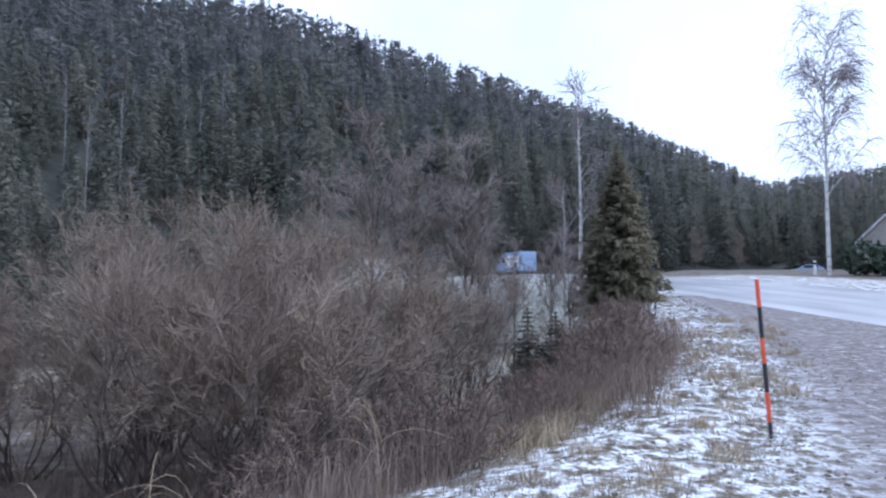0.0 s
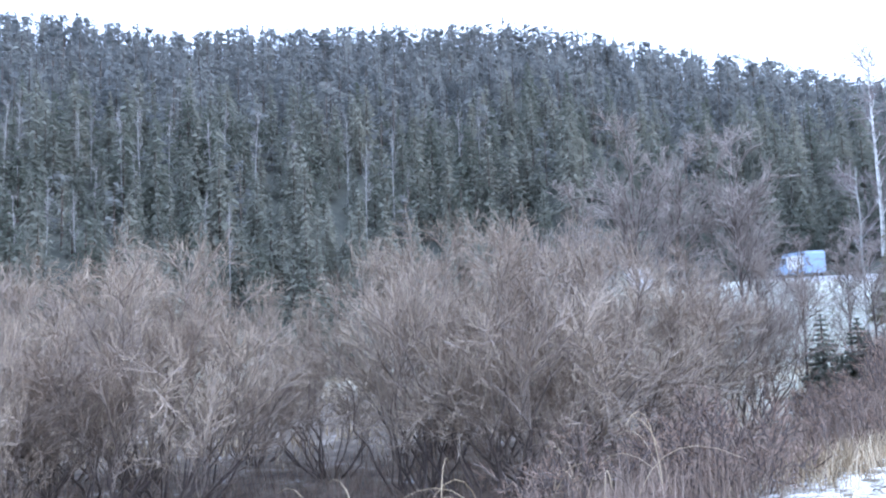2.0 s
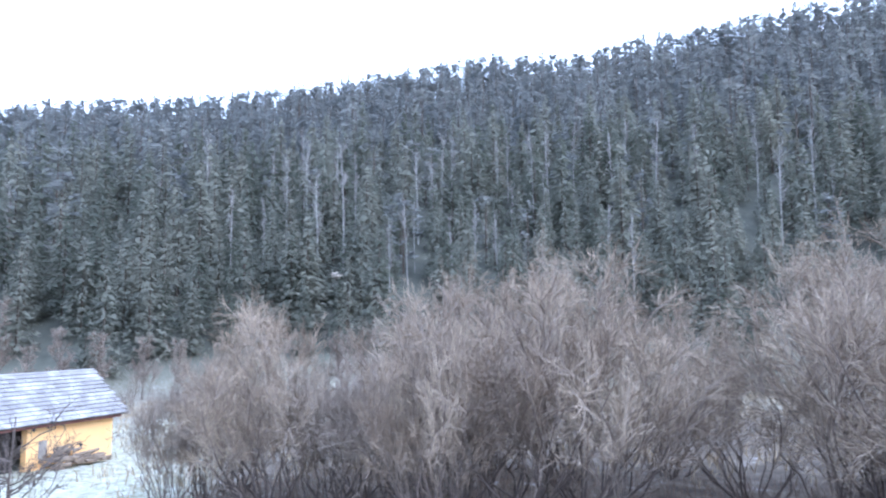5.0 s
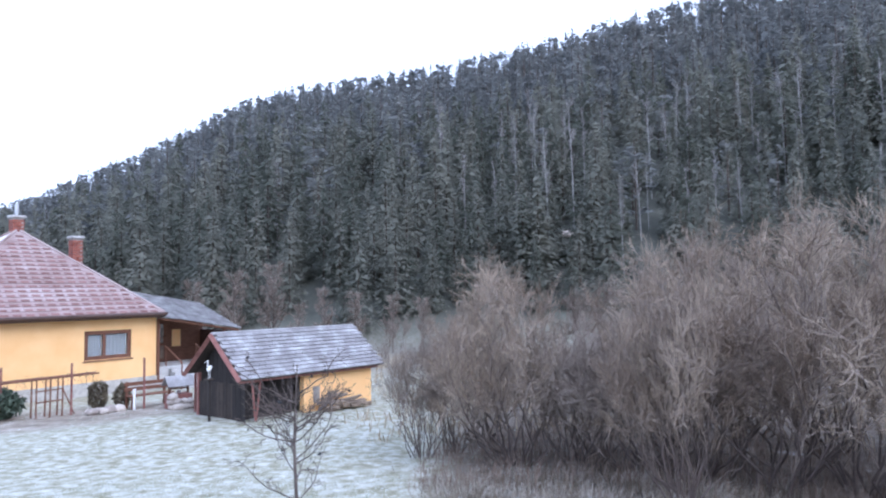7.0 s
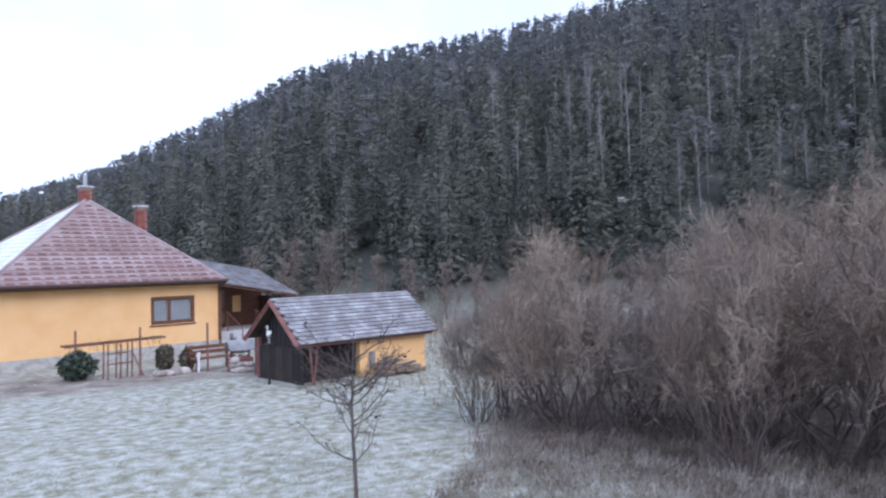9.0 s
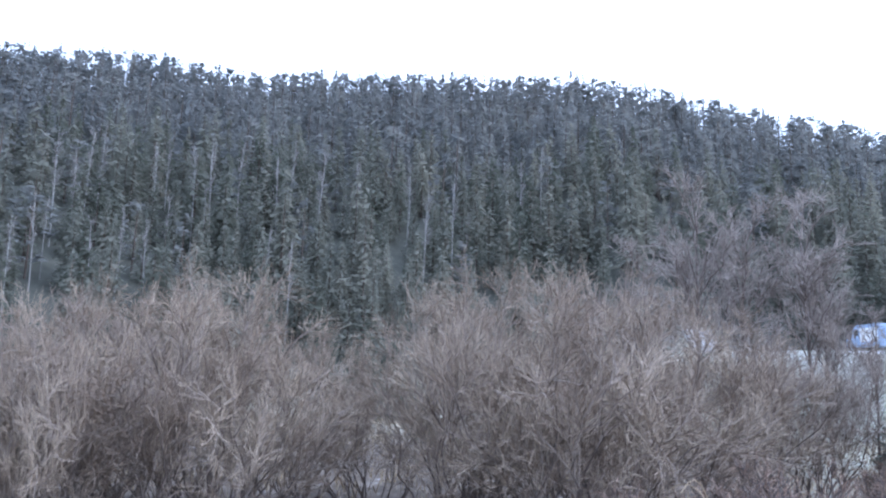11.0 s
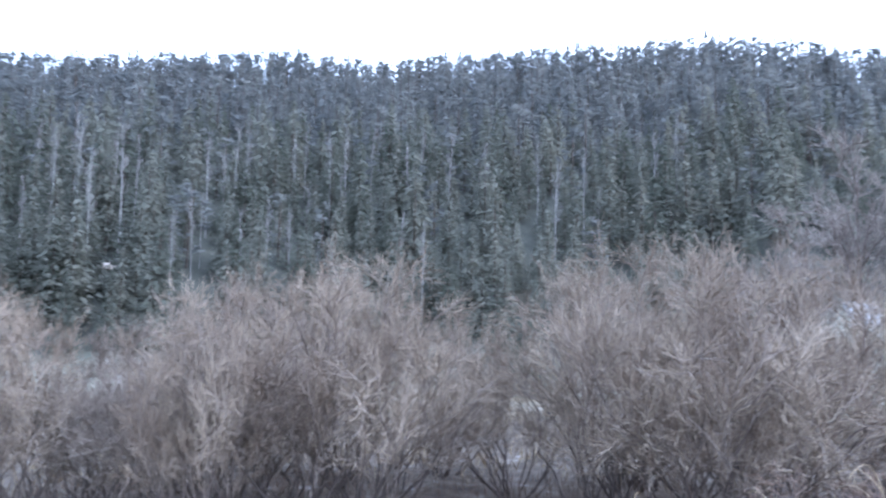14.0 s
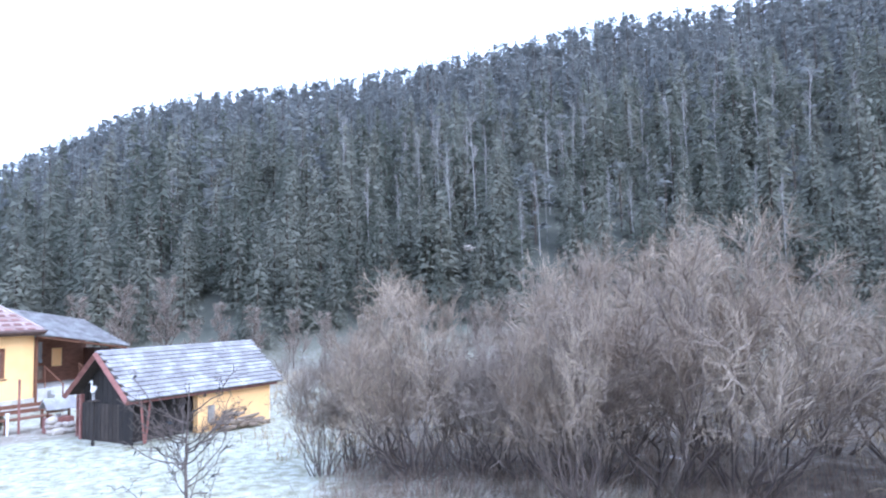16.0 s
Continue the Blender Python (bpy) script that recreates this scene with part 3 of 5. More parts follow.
spruce_places, high_places, pine_places, front_places = [], [], [], []
for gx in np.arange(-330, 215, 5.1):
    for gy in np.arange(-150, 320, 5.1):
        x, y = gx + rng.uniform(-2.2, 2.2), gy + rng.uniform(-2.2, 2.2)
        r, yaw = math.hypot(x, y), math.degrees(math.atan2(-x, y))
        if not -42 < yaw < 122:
            continue
        r0, r1 = float(forest_edge(yaw)), float(ridge_dist(yaw))
        if r < r0 + 2 or r > r1 + 16 or (y < 116 and abs(x - float(road_x(y))) < 9):
            continue
        t = (r - r0) / (r1 - r0)
        sc = rng.uniform(0.85, 1.08) if t > 0.9 else rng.uniform(0.58, 1.12) * (0.80 if t < 0.06 else 1.0)
        if yaw_clear(yaw, r):
            continue
        room = (EYE_Z + r * math.tan(radians(float(ridge_angle(yaw)) + 0.55)) - land_at(x, y)) / 15.5
        if room < 0.22:
            continue
        sc = min(sc, room)
        if t > 0.95:
            pine_places.append((x + rng.uniform(-2.3, 2.3), y + rng.uniform(-2.3, 2.3), min(room, rng.uniform(0.7, 0.98))))
        if t < 0.12:
            front_places.append((x, y, min(room, rng.uniform(0.55, 0.95))))
            front_places.append((x + rng.uniform(-2, 2), y + rng.uniform(-2, 2), min(room, rng.uniform(0.35, 0.8))))
        elif rng.uniform() < 0.12 + 0.40 * smooth(0.3, 0.85, t):
            pine_places.append((x, y, sc))
        else:
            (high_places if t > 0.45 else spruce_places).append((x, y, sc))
high_places.append((*polar(15.3, 231), 1.02))
spruces = [conifer_arrays(rng, 16.0, 2.85, 500, "spruce", 0.10, 1.1) for _ in range(9)]
pines = [conifer_arrays(rng, 14.5, 2.6, 185, "pine", 0.10, 1.5) for _ in range(9)]
highs = [conifer_arrays(rng, 15.5, 3.1, 260, "spruce", 0.04, 1.45) for _ in range(9)]
fronts = [conifer_arrays(rng, 15.5, 3.0, 760, "spruce", 0.04, 0.95) for _ in range(7)]
stand_of("spruce_wood", spruces, spruce_places, rng, M_NEEDLE, "dense dark green spruce wood covering the hillside", "forest")
# upper spruces and pines wear the needle colour tinted for haze
stand_of("hilltop_spruces", highs, high_places, rng, M_HAZENEEDLE, "spruces standing close along the upper hillside, haze blue put into their colour", "forest")
stand_of("pine_wood", pines, pine_places, rng, M_HAZENEEDLE, "pines with rounded crowns along the hilltop, haze tint put into their colour", "forest")
stand_of("forest_edge_spruces", fronts, front_places, rng, M_NEEDLE, "tall dark spruces at the foot of the wooded hill", "forest")
stems = [stem_arrays(14.5, 0.17) for _ in range(2)]
stand_of("forest_trunks", stems, spruce_places + high_places + pine_places + front_places, rng, M_BARK, "brown conifer trunks standing close together on the hillside", "tree trunks")


def hill_birch(seed, h):
    """A slim bare birch with an upswept fan of pale twigs."""
    g = np.random.default_rng(seed)
    u = np.linspace(0, 1, 7)
    trunk = np.stack([0.25 * np.sin(u * 3 + seed) * u, 0.2 * np.cos(u * 2.5 + seed) * u, h * u - 0.5], -1)[None]
    limbs, _ = grow(g, trunk, 16, (0.45, 0.98), (16, 38), (1.3, 2.8), k=4, up=0.25, wiggle=0.05)
    twigs, _ = grow(g, limbs, 8, (0.25, 1.0), (15, 45), (0.6, 1.4), k=3, up=0.2, wiggle=0.06)
    ob = thing("hillside_birch", pose(0, 0, 0), "slim bare birch with pale trunk among dark conifers", "birch tree", "bare birches on the wooded hillside")
    mesh_np("trunk", *tubes(trunk, taper(1, 7, 0.10, 0.03), 6), M_FARBIRCH, ob, True)
    mesh_np("crown", *join_np(tubes(limbs, taper(len(limbs), 4, 0.032, 0.014), 3), ribbons(g, twigs, taper(len(twigs), 3, 0.020, 0.012))), M_FARTWIG, ob)
    return ob


birches = [hill_birch(s, h) for s, h in ((1, 17), (2, 19), (3, 16), (4, 18))]
rng = np.random.default_rng(21)
BIRCH_TOPS = [  # bearing and height angle of each crown, seen from the roadside
    (64.9, 15.6), (63.6, 13.2), (62.4, 14.6), (61.6, 14.8), (60.7, 14.1), (55.5, 15.7), (54.3, 14.1), (53.5, 15.7), (52.7, 16.0), (48.8, 15.8), (48.0, 15.7),
    (47.7, 11.5), (50.9, 10.2), (45.9, 16.1), (44.6, 16.4), (45.0, 12.5), (42.6, 16.2), (39.5, 15.7), (38.5, 16.6), (36.2, 16.3), (55.8, 10.2), (57.8, 9.3),
    (56.4, 10.5), (52.7, 9.2), (40.1, 9.5), (38.2, 9.2), (48.9, 9.4), (33.0, 15.4), (28.8, 16.0), (25.0, 15.4), (20.7, 16.3), (19.5, 15.9), (17.7, 17.0),
    (27.4, 14.3), (23.8, 12.0), (72.4, 14.9), (67.4, 14.3), (66.2, 14.5), (64.6, 15.3), (70.4, 10.7), (68.0, 10.0), (75.9, 12.2), (75.0, 12.1), (85.7, 10.4),
]


def birch_spot(yaw, rise, tall):
    """How deep in the wood a birch of this height must stand for its crown to show at that angle."""
    for d in np.arange(float(forest_edge(yaw)) + 4, 230, 1.0):
        x, y = polar(yaw, d)
        if math.degrees(math.atan2(land_at(x, y) + tall - EYE_Z, d)) >= rise:
            break
    return x, y


for i, (yaw, rise) in enumerate(BIRCH_TOPS):
    sc = rng.uniform(0.78, 1.05) * (0.72 if rise < 13 else 1.0)
    x, y = birch_spot(yaw, rise, (17, 19, 16, 18)[i % 4] * sc)
    m = Matrix.Translation((x, y, land_at(x, y))) @ pose(0, 0, 0, rng.uniform(-2, 2), rng.uniform(-2, 2), rng.uniform(0, 360)) @ Matrix.Scale(sc, 4)
    if i < 4:
        birches[i].matrix_world = m
    else:
        b = copy_thing(birches[i % 4], m)
        b.matrix_world = m


# ---- shrubs and bare trees ----
def willow(seed, h, n_stems, lean, n2, n3, twig_mat, name, label, category, group, spread=0.45, n4=6):
    """A many-stemmed leafless bush: dark stems, side shoots and a haze of fine twigs."""
    g = np.random.default_rng(seed)
    k = 8
    u = np.linspace(0, 1, k)
    az = g.uniform(0, 2 * np.pi, n_stems)
    ln = np.radians(g.uniform(lean[0], lean[1], n_stems))
    L = h * g.uniform(0.80, 1.0, n_stems) * (1 - 0.30 * (ln / np.radians(lean[1])) ** 1.6)
    b0 = g.uniform(0.05, spread, n_stems)
    hor = np.sin(ln)[:, None] * L[:, None] * (u ** 0.9)
    P = np.stack([np.cos(az)[:, None] * (hor + b0[:, None]), np.sin(az)[:, None] * (hor + b0[:, None]), np.cos(ln)[:, None] * L[:, None] * u ** 1.05 - 0.15], -1)
    P[:, 1:] += np.cumsum(g.normal(size=(n_stems, k - 1, 3)) * np.array([0.16, 0.16, 0.05]) * h / 4, axis=1)
    A, _ = grow(g, P, n2, (0.24, 1.0), (18, 52), (0.20 * h, 0.38 * h), k=6, up=0.14, wiggle=0.07)
    B, _ = grow(g, A, n3, (0.25, 1.0), (16, 52), (0.13 * h, 0.26 * h), k=4, up=0.2, wiggle=0.07)
    B = B[B[:, 0, 2] > 0.31 * h * g.uniform(0.5, 1.35, len(B))]
    C, _ = grow(g, B, n4, (0.08, 1.0), (14, 62), (0.045 * h, 0.115 * h), k=3, up=0.2, wiggle=0.10)
    ob = thing(name, pose(0, 0, 0), label, category, group)
    for i in range(len(P)):
        mesh_np("stem", *tubes(P[i:i + 1], taper(1, k, 0.027 * h / 4, 0.006), 5), M_STEM, ob, True)
    tagged(mesh_np("branchwork", *join_np(tubes(A, taper(len(A), 6, 0.0030 * h, 0.0045), 3), ribbons(g, B, taper(len(B), 4, 0.0055, 0.004))), M_GREYTWIG if h > 2 else M_STEM, ob), kind="stuff")
    tagged(mesh_np("twig_crown", *ribbons(g, C, taper(len(C), 3, 0.0034, 0.0020)), twig_mat, ob), kind="stuff")
    return ob


def plant(ob, used, yaw, d, turn, scale=1.0, sink=0.0, tall=1.0):
    x, y = polar(yaw, d)
    m = Matrix.Translation((x, y, land_at(x, y) - sink)) @ pose(0, 0, 0, 0, 0, turn) @ Matrix.Diagonal((scale, scale, scale * tall, 1))
    if used:
        c = copy_thing(ob, m)
        c.matrix_world = m
        return c
    ob.matrix_world = m
    return ob


WILLOW = "leafless willow bush with red-brown twigs on the frosty meadow"
kinds = [willow(11, 4.2, 18, (4, 37), 7, 9, M_TWIG, "willow_bush", WILLOW, "bush", "leafless willow bushes", n4=8),
         willow(12, 4.0, 20, (4, 34), 7, 8, M_TWIG, "willow_bush", WILLOW, "bush", "leafless willow bushes", n4=8),
         willow(13, 4.3, 17, (5, 42), 7, 9, M_TWIG, "willow_bush", WILLOW, "bush", "leafless willow bushes", n4=8),
         willow(14, 3.7, 20, (4, 37), 6, 8, M_GREYTWIG, "willow_bush", "leafless willow bush with grey twigs and frosted tips", "bush", "leafless willow bushes", n4=8)]
BUSHES = [  # kind, yaw, distance, turn, scale, height factor
    (2, 18.5, 11.6, 20, 0.95, 1.14), (0, 23.5, 12.6, 80, 0.88, 1.14), (1, 13, 12.0, 150, 0.95, 1.10), (0, 8, 13.5, 200, 0.95, 1.08),
    (1, 42.5, 12.6, 300, 0.92, 1.12), (0, 47.5, 12.2, 45, 0.86, 1.02), (3, 53, 12.4, 110, 0.88, 0.98), (1, 36.5, 16.5, 10, 0.62, 0.9),
    (3, 57, 12.6, 260, 0.82, 0.95), (1, 66.5, 13.2, 190, 0.72, 1.12), (3, 61.5, 13.2, 75, 0.74, 0.90), (0, 69.5, 15.5, 330, 0.60, 1.2),
    (2, 3.5, 15.5, 120, 0.9, 1.05), (3, -1, 17.5, 35, 0.9, 1.05), (3, 71.5, 14.6, 30, 0.45, 0.8), (0, 49, 16.5, 160, 0.85, 1.0),
    (2, 30.5, 14.5, 220, 0.62, 0.85), (1, 22, 16.0, 280, 0.98, 1.05), (3, 12, 17.5, 310, 1.0, 1.0), (1, 58, 16.5, 20, 0.8, 0.95),
    (1, 54, 11.0, 170, 0.50, 1.0), (3, 74.2, 14.2, 300, 0.42, 0.9), (0, 44.5, 15.5, 250, 0.8, 1.0)]
def hedge_line(yaw):
    """How high the bushes' tops stand, seen from the roadside."""
    return float(np.interp(yaw, [-1, 6.2, 12.5, 17.5, 23.6, 27.3, 29.5, 31, 33.9, 36.7, 39.9, 47.6, 53.7, 57.4, 60.6, 64.5, 66.2, 70.2, 74.8, 76.7],
                           [4.1, 5.5, 6.6, 6.9, 6.8, 6.0, 4.0, 2.8, 2.3, 3.8, 6.0, 5.0, 3.3, 2.2, 0.6, 0.3, 2.0, 2.1, -0.5, -4]))


seen = set()
tops = [float(np.percentile([v.co.z for c in ob.children if c.name.startswith("twig_crown") for v in c.data.vertices], 99.5)) for ob in kinds]
for k, yaw, d, turn, sc, tall in BUSHES:
    x, y = polar(yaw, d)
    full = (EYE_Z + d * math.tan(radians(hedge_line(yaw))) - land_at(x, y)) / (tops[k] * sc)
    plant(kinds[k], k in seen, yaw, d, turn, sc, 0.0, full * min(1.0, tall))
    seen.add(k)


def bare_tree(seed, h, trunk_r, limbs_n, twig_mat, bark, name, label, category, group="", droop=0.0, clear=0.25, reach=0.34, k_twigs=9, angle=(35, 65), fine=0.006, lean=0.0, subs=7, up=0.2):
    g = np.random.default_rng(seed)
    u = np.linspace(0, 1, 10)
    wob = np.cumsum(g.normal(size=(10, 2)) * 0.012 * h, axis=0) * 0.5
    trunk = np.stack([wob[:, 0] * u + lean * h * u, wob[:, 1] * u, h * u - 0.25], -1)[None]
    A, s = grow(g, trunk, limbs_n, (clear, 0.97), angle, (reach * h * 0.7, reach * h), k=6, up=up, wiggle=0.05)
    B, _ = grow(g, A, subs, (0.2, 1.0), (20, 55), (0.06 * h, 0.16 * h), k=5, up=0.1, droop=droop * 0.5, wiggle=0.07)
    C, _ = grow(g, B, k_twigs, (0.15, 1.0), (15, 60), (0.03 * h, 0.085 * h), k=4, up=0.05 - droop * 0.8, droop=droop, wiggle=0.07)
    ob = thing(name, pose(0, 0, 0), label, category, group)
    mesh_np("trunk", *tubes(trunk, taper(1, 10, trunk_r, trunk_r * 0.12), 10), bark, ob, True)
    for i in range(len(A)):
        mesh_np("limb", *tubes(A[i:i + 1], taper(1, 6, trunk_r * 0.26, fine * 1.6), 5), bark, ob, True)
    tagged(mesh_np("branchwork", *tubes(B, taper(len(B), 5, fine * 1.8, fine), 3), twig_mat, ob), kind="stuff")
    tagged(mesh_np("twig_crown", *ribbons(g, C, taper(len(C), 4, fine, fine * 0.6)), twig_mat, ob), kind="stuff")
    return ob


plant(bare_tree(31, 16.8, 0.15, 34, M_BIRCHTWIG, M_BIRCH, "roadside_birch", "tall white-barked birch with drooping bare twigs beyond the road", "birch tree", droop=0.5, clear=0.30, reach=0.25, k_twigs=8, angle=(28, 55), fine=0.0100, subs=9, lean=0.0, up=0.3), False, -28.9, 56, 40, 1.06)
plant(bare_tree(32, 12.6, 0.12, 15, M_BIRCHTWIG, M_BIRCH, "white_birch", "slender white-barked birch, bare, at the roadside bank", "birch tree", droop=0.2, clear=0.45, reach=0.065, k_twigs=4, angle=(25, 55), fine=0.010, subs=5, lean=-0.01), False, -11.1, 33, 90)
plant(bare_tree(33, 8.8, 0.08, 16, M_BIRCHTWIG, M_FARBIRCH, "young_birch", "thin young birch, bare, beside the white birch", "birch tree", clear=0.4, reach=0.14, k_twigs=5, fine=0.010, subs=5), False, -9.8, 36, 10)
GREY = "bare grey-twigged alder rising behind the willow bushes"
alder = bare_tree(34, 8.0, 0.09, 26, M_ALDERTWIG, M_STEM, "alder_tree", GREY, "tree", "bare alders", clear=0.18, reach=0.36, k_twigs=9, angle=(25, 50), fine=0.0070, subs=9, up=0.35)
for i, (yaw, d, turn, sc) in enumerate(((6.0, 22, 0, 1.0), (2.5, 23, 120, 0.95), (-2.0, 24, 200, 1.0), (-3.0, 25, 230, 0.80), (-8.6, 27, 60, 0.60), (9.5, 25, 300, 0.85), (-5.6, 22, 10, 0.55), (-10.2, 24, 150, 0.45))):
    plant(alder, i > 0, yaw, d, turn, sc)
far_alder = bare_tree(35, 7.0, 0.10, 24, M_GREYTWIG, M_STEM, "far_alder", "bare brown-twigged tree at the foot of the wood", "tree", "bare trees at the forest edge", clear=0.2, reach=0.38, k_twigs=7, angle=(30, 55), fine=0.016, subs=7, up=0.3)
for i, (yaw, d, turn, sc) in enumerate(((89, 66, 0, 1.0), (86, 67, 70, 1.1), (82, 67, 130, 0.8), (79.5, 66, 200, 0.75), (92, 68, 250, 0.9), (76.5, 66, 20, 0.7), (74, 67, 220, 0.65), (84, 64, 20, 0.6), (-20, 90, 90, 0.7), (-23, 88, 180, 0.6))):
    plant(far_alder, i > 0, yaw, d, turn, sc)


def spruce_tree(seed, h, r, label, mat=None, whorls=34, per=14):
    g = np.random.default_rng(seed)
    ob = thing("spruce_tree", pose(0, 0, 0), label, "spruce tree")
    mesh_np("trunk", *stem_arrays(h, 0.02 * h), M_BARK, ob, True)
    sets = []
    for w in range(whorls):
        u = w / (whorls - 1)
        z = h * (0.03 + 0.95 * u)
        rad = r * (1 - u) ** 0.8 + 0.06
        for _ in range(max(4, int(per * (1 - 0.5 * u)))):
            a, L = g.uniform(0, 2 * np.pi), rad * g.uniform(0.7, 1.12)
            n = 22
            q = g.uniform(0.12, 1.0, n) * L
            side = g.uniform(-1, 1, n) * 0.26 * L * (1.15 - q / L)
            sag = -0.25 * q + 0.16 * q * q / L
            c, s = np.cos(a), np.sin(a)
            base = np.stack([c * q, s * q, z + sag], -1)
            tip = np.stack([c * (q + 0.12 * L) - s * side * 2.2, s * (q + 0.12 * L) + c * side * 2.2, z + sag - g.uniform(-0.06, 0.20, n) * L - 0.03], -1)
            wid = np.stack([-s * np.ones(n), c * np.ones(n), g.uniform(-1, 1, n)], -1) * (0.045 * L + 0.02)
            v = np.stack([base - wid, base + wid, tip], 1).reshape(-1, 3)
            sets.append((v, np.arange(3 * n).reshape(n, 3)))
    mesh_np("crown", *join_np(*sets), mat or M_NEARNEEDLE, ob)
    return ob


plant(spruce_tree(41, 7.7, 2.15, "dense yellowish-green young spruce on the snowy roadside bank", None, 60, 20), False, -14.1, 32, 0)
plant(spruce_tree(42, 2.6, 0.9, "small dark spruce among frosty grass", M_NEEDLE, 20, 10), False, -6.8, 22, 0)
plant(spruce_tree(43, 2.0, 0.8, "small dark spruce with frost on its boughs", M_NEEDLE, 18, 10), False, -9.0, 20, 0)
plant(spruce_tree(44, 8.5, 2.4, "broad dark spruce standing before the wood", M_NEEDLE, 26, 12), False, 32, 52, 0)
plant(spruce_tree(45, 7.5, 2.1, "broad dark green spruce before the wood", M_NEEDLE, 26, 12), False, 29.5, 54, 50)
plant(spruce_tree(46, 9.5, 2.4, "dark blue-green spruce at the meadow's edge", M_NEEDLE, 26, 12), False, 35, 60, 90)


# ---- low thicket on the bank's slope ----
low = willow(15, 1.5, 14, (4, 40), 5, 5, M_BRAMBLE, "bramble_thicket", "low reddish-brown bramble thicket on the bank's slope", "thicket", "low thickets along the bank", 0.5, 3)
g = random.Random(12)
for i in range(30):
    yy = 7.2 + i * 0.62
    xx = float(bank_edge(yy)) - g.uniform(0.9, 3.6)
    if math.degrees(math.atan2(-xx, yy)) > 10 and i:
        continue
    plant(low, i > 0, math.degrees(math.atan2(-xx, yy)), math.hypot(xx, yy), g.uniform(0, 360), g.uniform(0.62, 1.05))


def arching_canes():
    """Pale bent stalks in front of the bushes."""
    x0, y0 = polar(18, 7.6)
    ob = thing("arching_canes", Matrix.Translation((x0, y0, land_at(x0, y0))), "pale dead canes arching over in front of bushes", "dead stalks")
    gg = np.random.default_rng(4)
    for i in range(26):
        yaw, d = gg.uniform(2, 34), gg.uniform(6.8, 9.0)
        x, y = polar(yaw, d)
        z = land_at(x, y)
        a, L, H = gg.uniform(0, 2 * np.pi), gg.uniform(0.5, 1.1), gg.uniform(0.9, 1.5)
        u = np.linspace(0, 1, 9)
        P = np.stack([x - x0 + np.cos(a) * L * u ** 1.6, y - y0 + np.sin(a) * L * u ** 1.6, z - land_at(x0, y0) - 0.05 + H * (1.9 * u - 1.15 * u ** 2.2)], -1)[None]
        mesh_np("cane", *tubes(P, taper(1, 9, 0.007, 0.003), 4), M_DRYGRASS, ob, True)


arching_canes()


# ---- grass ----
def blades(rng, pts, h, w, lean):
    """One bent blade of two triangles at each point."""
    n = len(pts)
    a = rng.uniform(0, 2 * np.pi, n)
    hh = rng.uniform(h[0], h[1], n)
    ln = rng.uniform(0.1, lean, n) * hh
    d = np.stack([np.cos(a), np.sin(a), np.zeros(n)], -1)
    p = np.stack([-np.sin(a + 0.7), np.cos(a + 0.7), np.zeros(n)], -1) * (w * rng.uniform(0.6, 1.4, n))[:, None]
    mid = pts + d * (ln * 0.35)[:, None]
    mid[:, 2] += hh * 0.6
    tip = pts + d * ln[:, None]
    tip[:, 2] += hh * rng.uniform(0.75, 1.0, n)
    v = np.stack([pts - p, pts + p, mid + p * 0.7, mid - p * 0.7, tip], 1).reshape(-1, 3)
    i = np.arange(n)[:, None] * 5
    t = np.concatenate([i + [0, 1, 2], i + [0, 2, 3], i + [3, 2, 4]])
    return v, t


def on_land(x, y, sink=0.02):
    return np.stack([x, y, land(x, y) - sink], -1)


def clumps(rng, xs, ys, per, radius):
    x = np.repeat(xs, per) + rng.normal(size=len(xs) * per) * radius
    y = np.repeat(ys, per) + rng.normal(size=len(ys) * per) * radius
    return x, y


rng = np.random.default_rng(5)
# tufts on the snowy bank and in front of the camera
y = rng.uniform(2.5, 34, 1900)
x = bank_edge(y) + rng.uniform(-1.6, 3.2, 1900) * (0.5 + y / 30)
keep = (x - np.interp(y, [0, 6, 12, 25, 34], [1.6, 3.2, 5.2, 9.0, 10.6]) < 0.3) & (wave(x, y, 0.8, 6.0) > -0.15)
gx, gy = clumps(rng, x[keep], y[keep], 15, 0.10)
tagged(mesh_np("bank_grass", *blades(rng, on_land(gx, gy), (0.05, 0.16), 0.004, 1.2), M_BLEACHED), "bleached grass tufts poking through thin snow", "grass", kind="stuff")
y = rng.uniform(4.5, 22, 80)
x = bank_edge(y) + rng.uniform(0.1, 2.6, 80) * (0.5 + y / 30)
gx, gy = clumps(rng, x, y, 70, 0.11)
tagged(mesh_np("bank_tussocks", *blades(rng, on_land(gx, gy), (0.10, 0.27), 0.004, 1.5), M_DRYGRASS), "straw-coloured grass tussocks on the snowy bank", "grass", kind="stuff")
# tall dry grass on the slope below the bank
y = rng.uniform(5.5, 26, 1100)
x = bank_edge(y) - rng.uniform(0.5, 4.2, 1100)
reed_y = rng.uniform(9.5, 17, 420)
x, y = np.append(x, bank_edge(reed_y) - rng.uniform(-0.2, 1.6, 420)), np.append(y, reed_y)
gx, gy = clumps(rng, x, y, 11, 0.16)
tagged(mesh_np("tall_dry_grass", *blades(rng, on_land(gx, gy), (0.3, 1.0), 0.003, 0.75), M_REDGRASS), "tall rusty dead grass and stalks on the bank's slope", "dry grass", kind="stuff")
y = rng.uniform(7.6, 14, 170)
x = bank_edge(y) - rng.uniform(0.2, 1.3, 170)
gx, gy = clumps(rng, x, y, 26, 0.10)
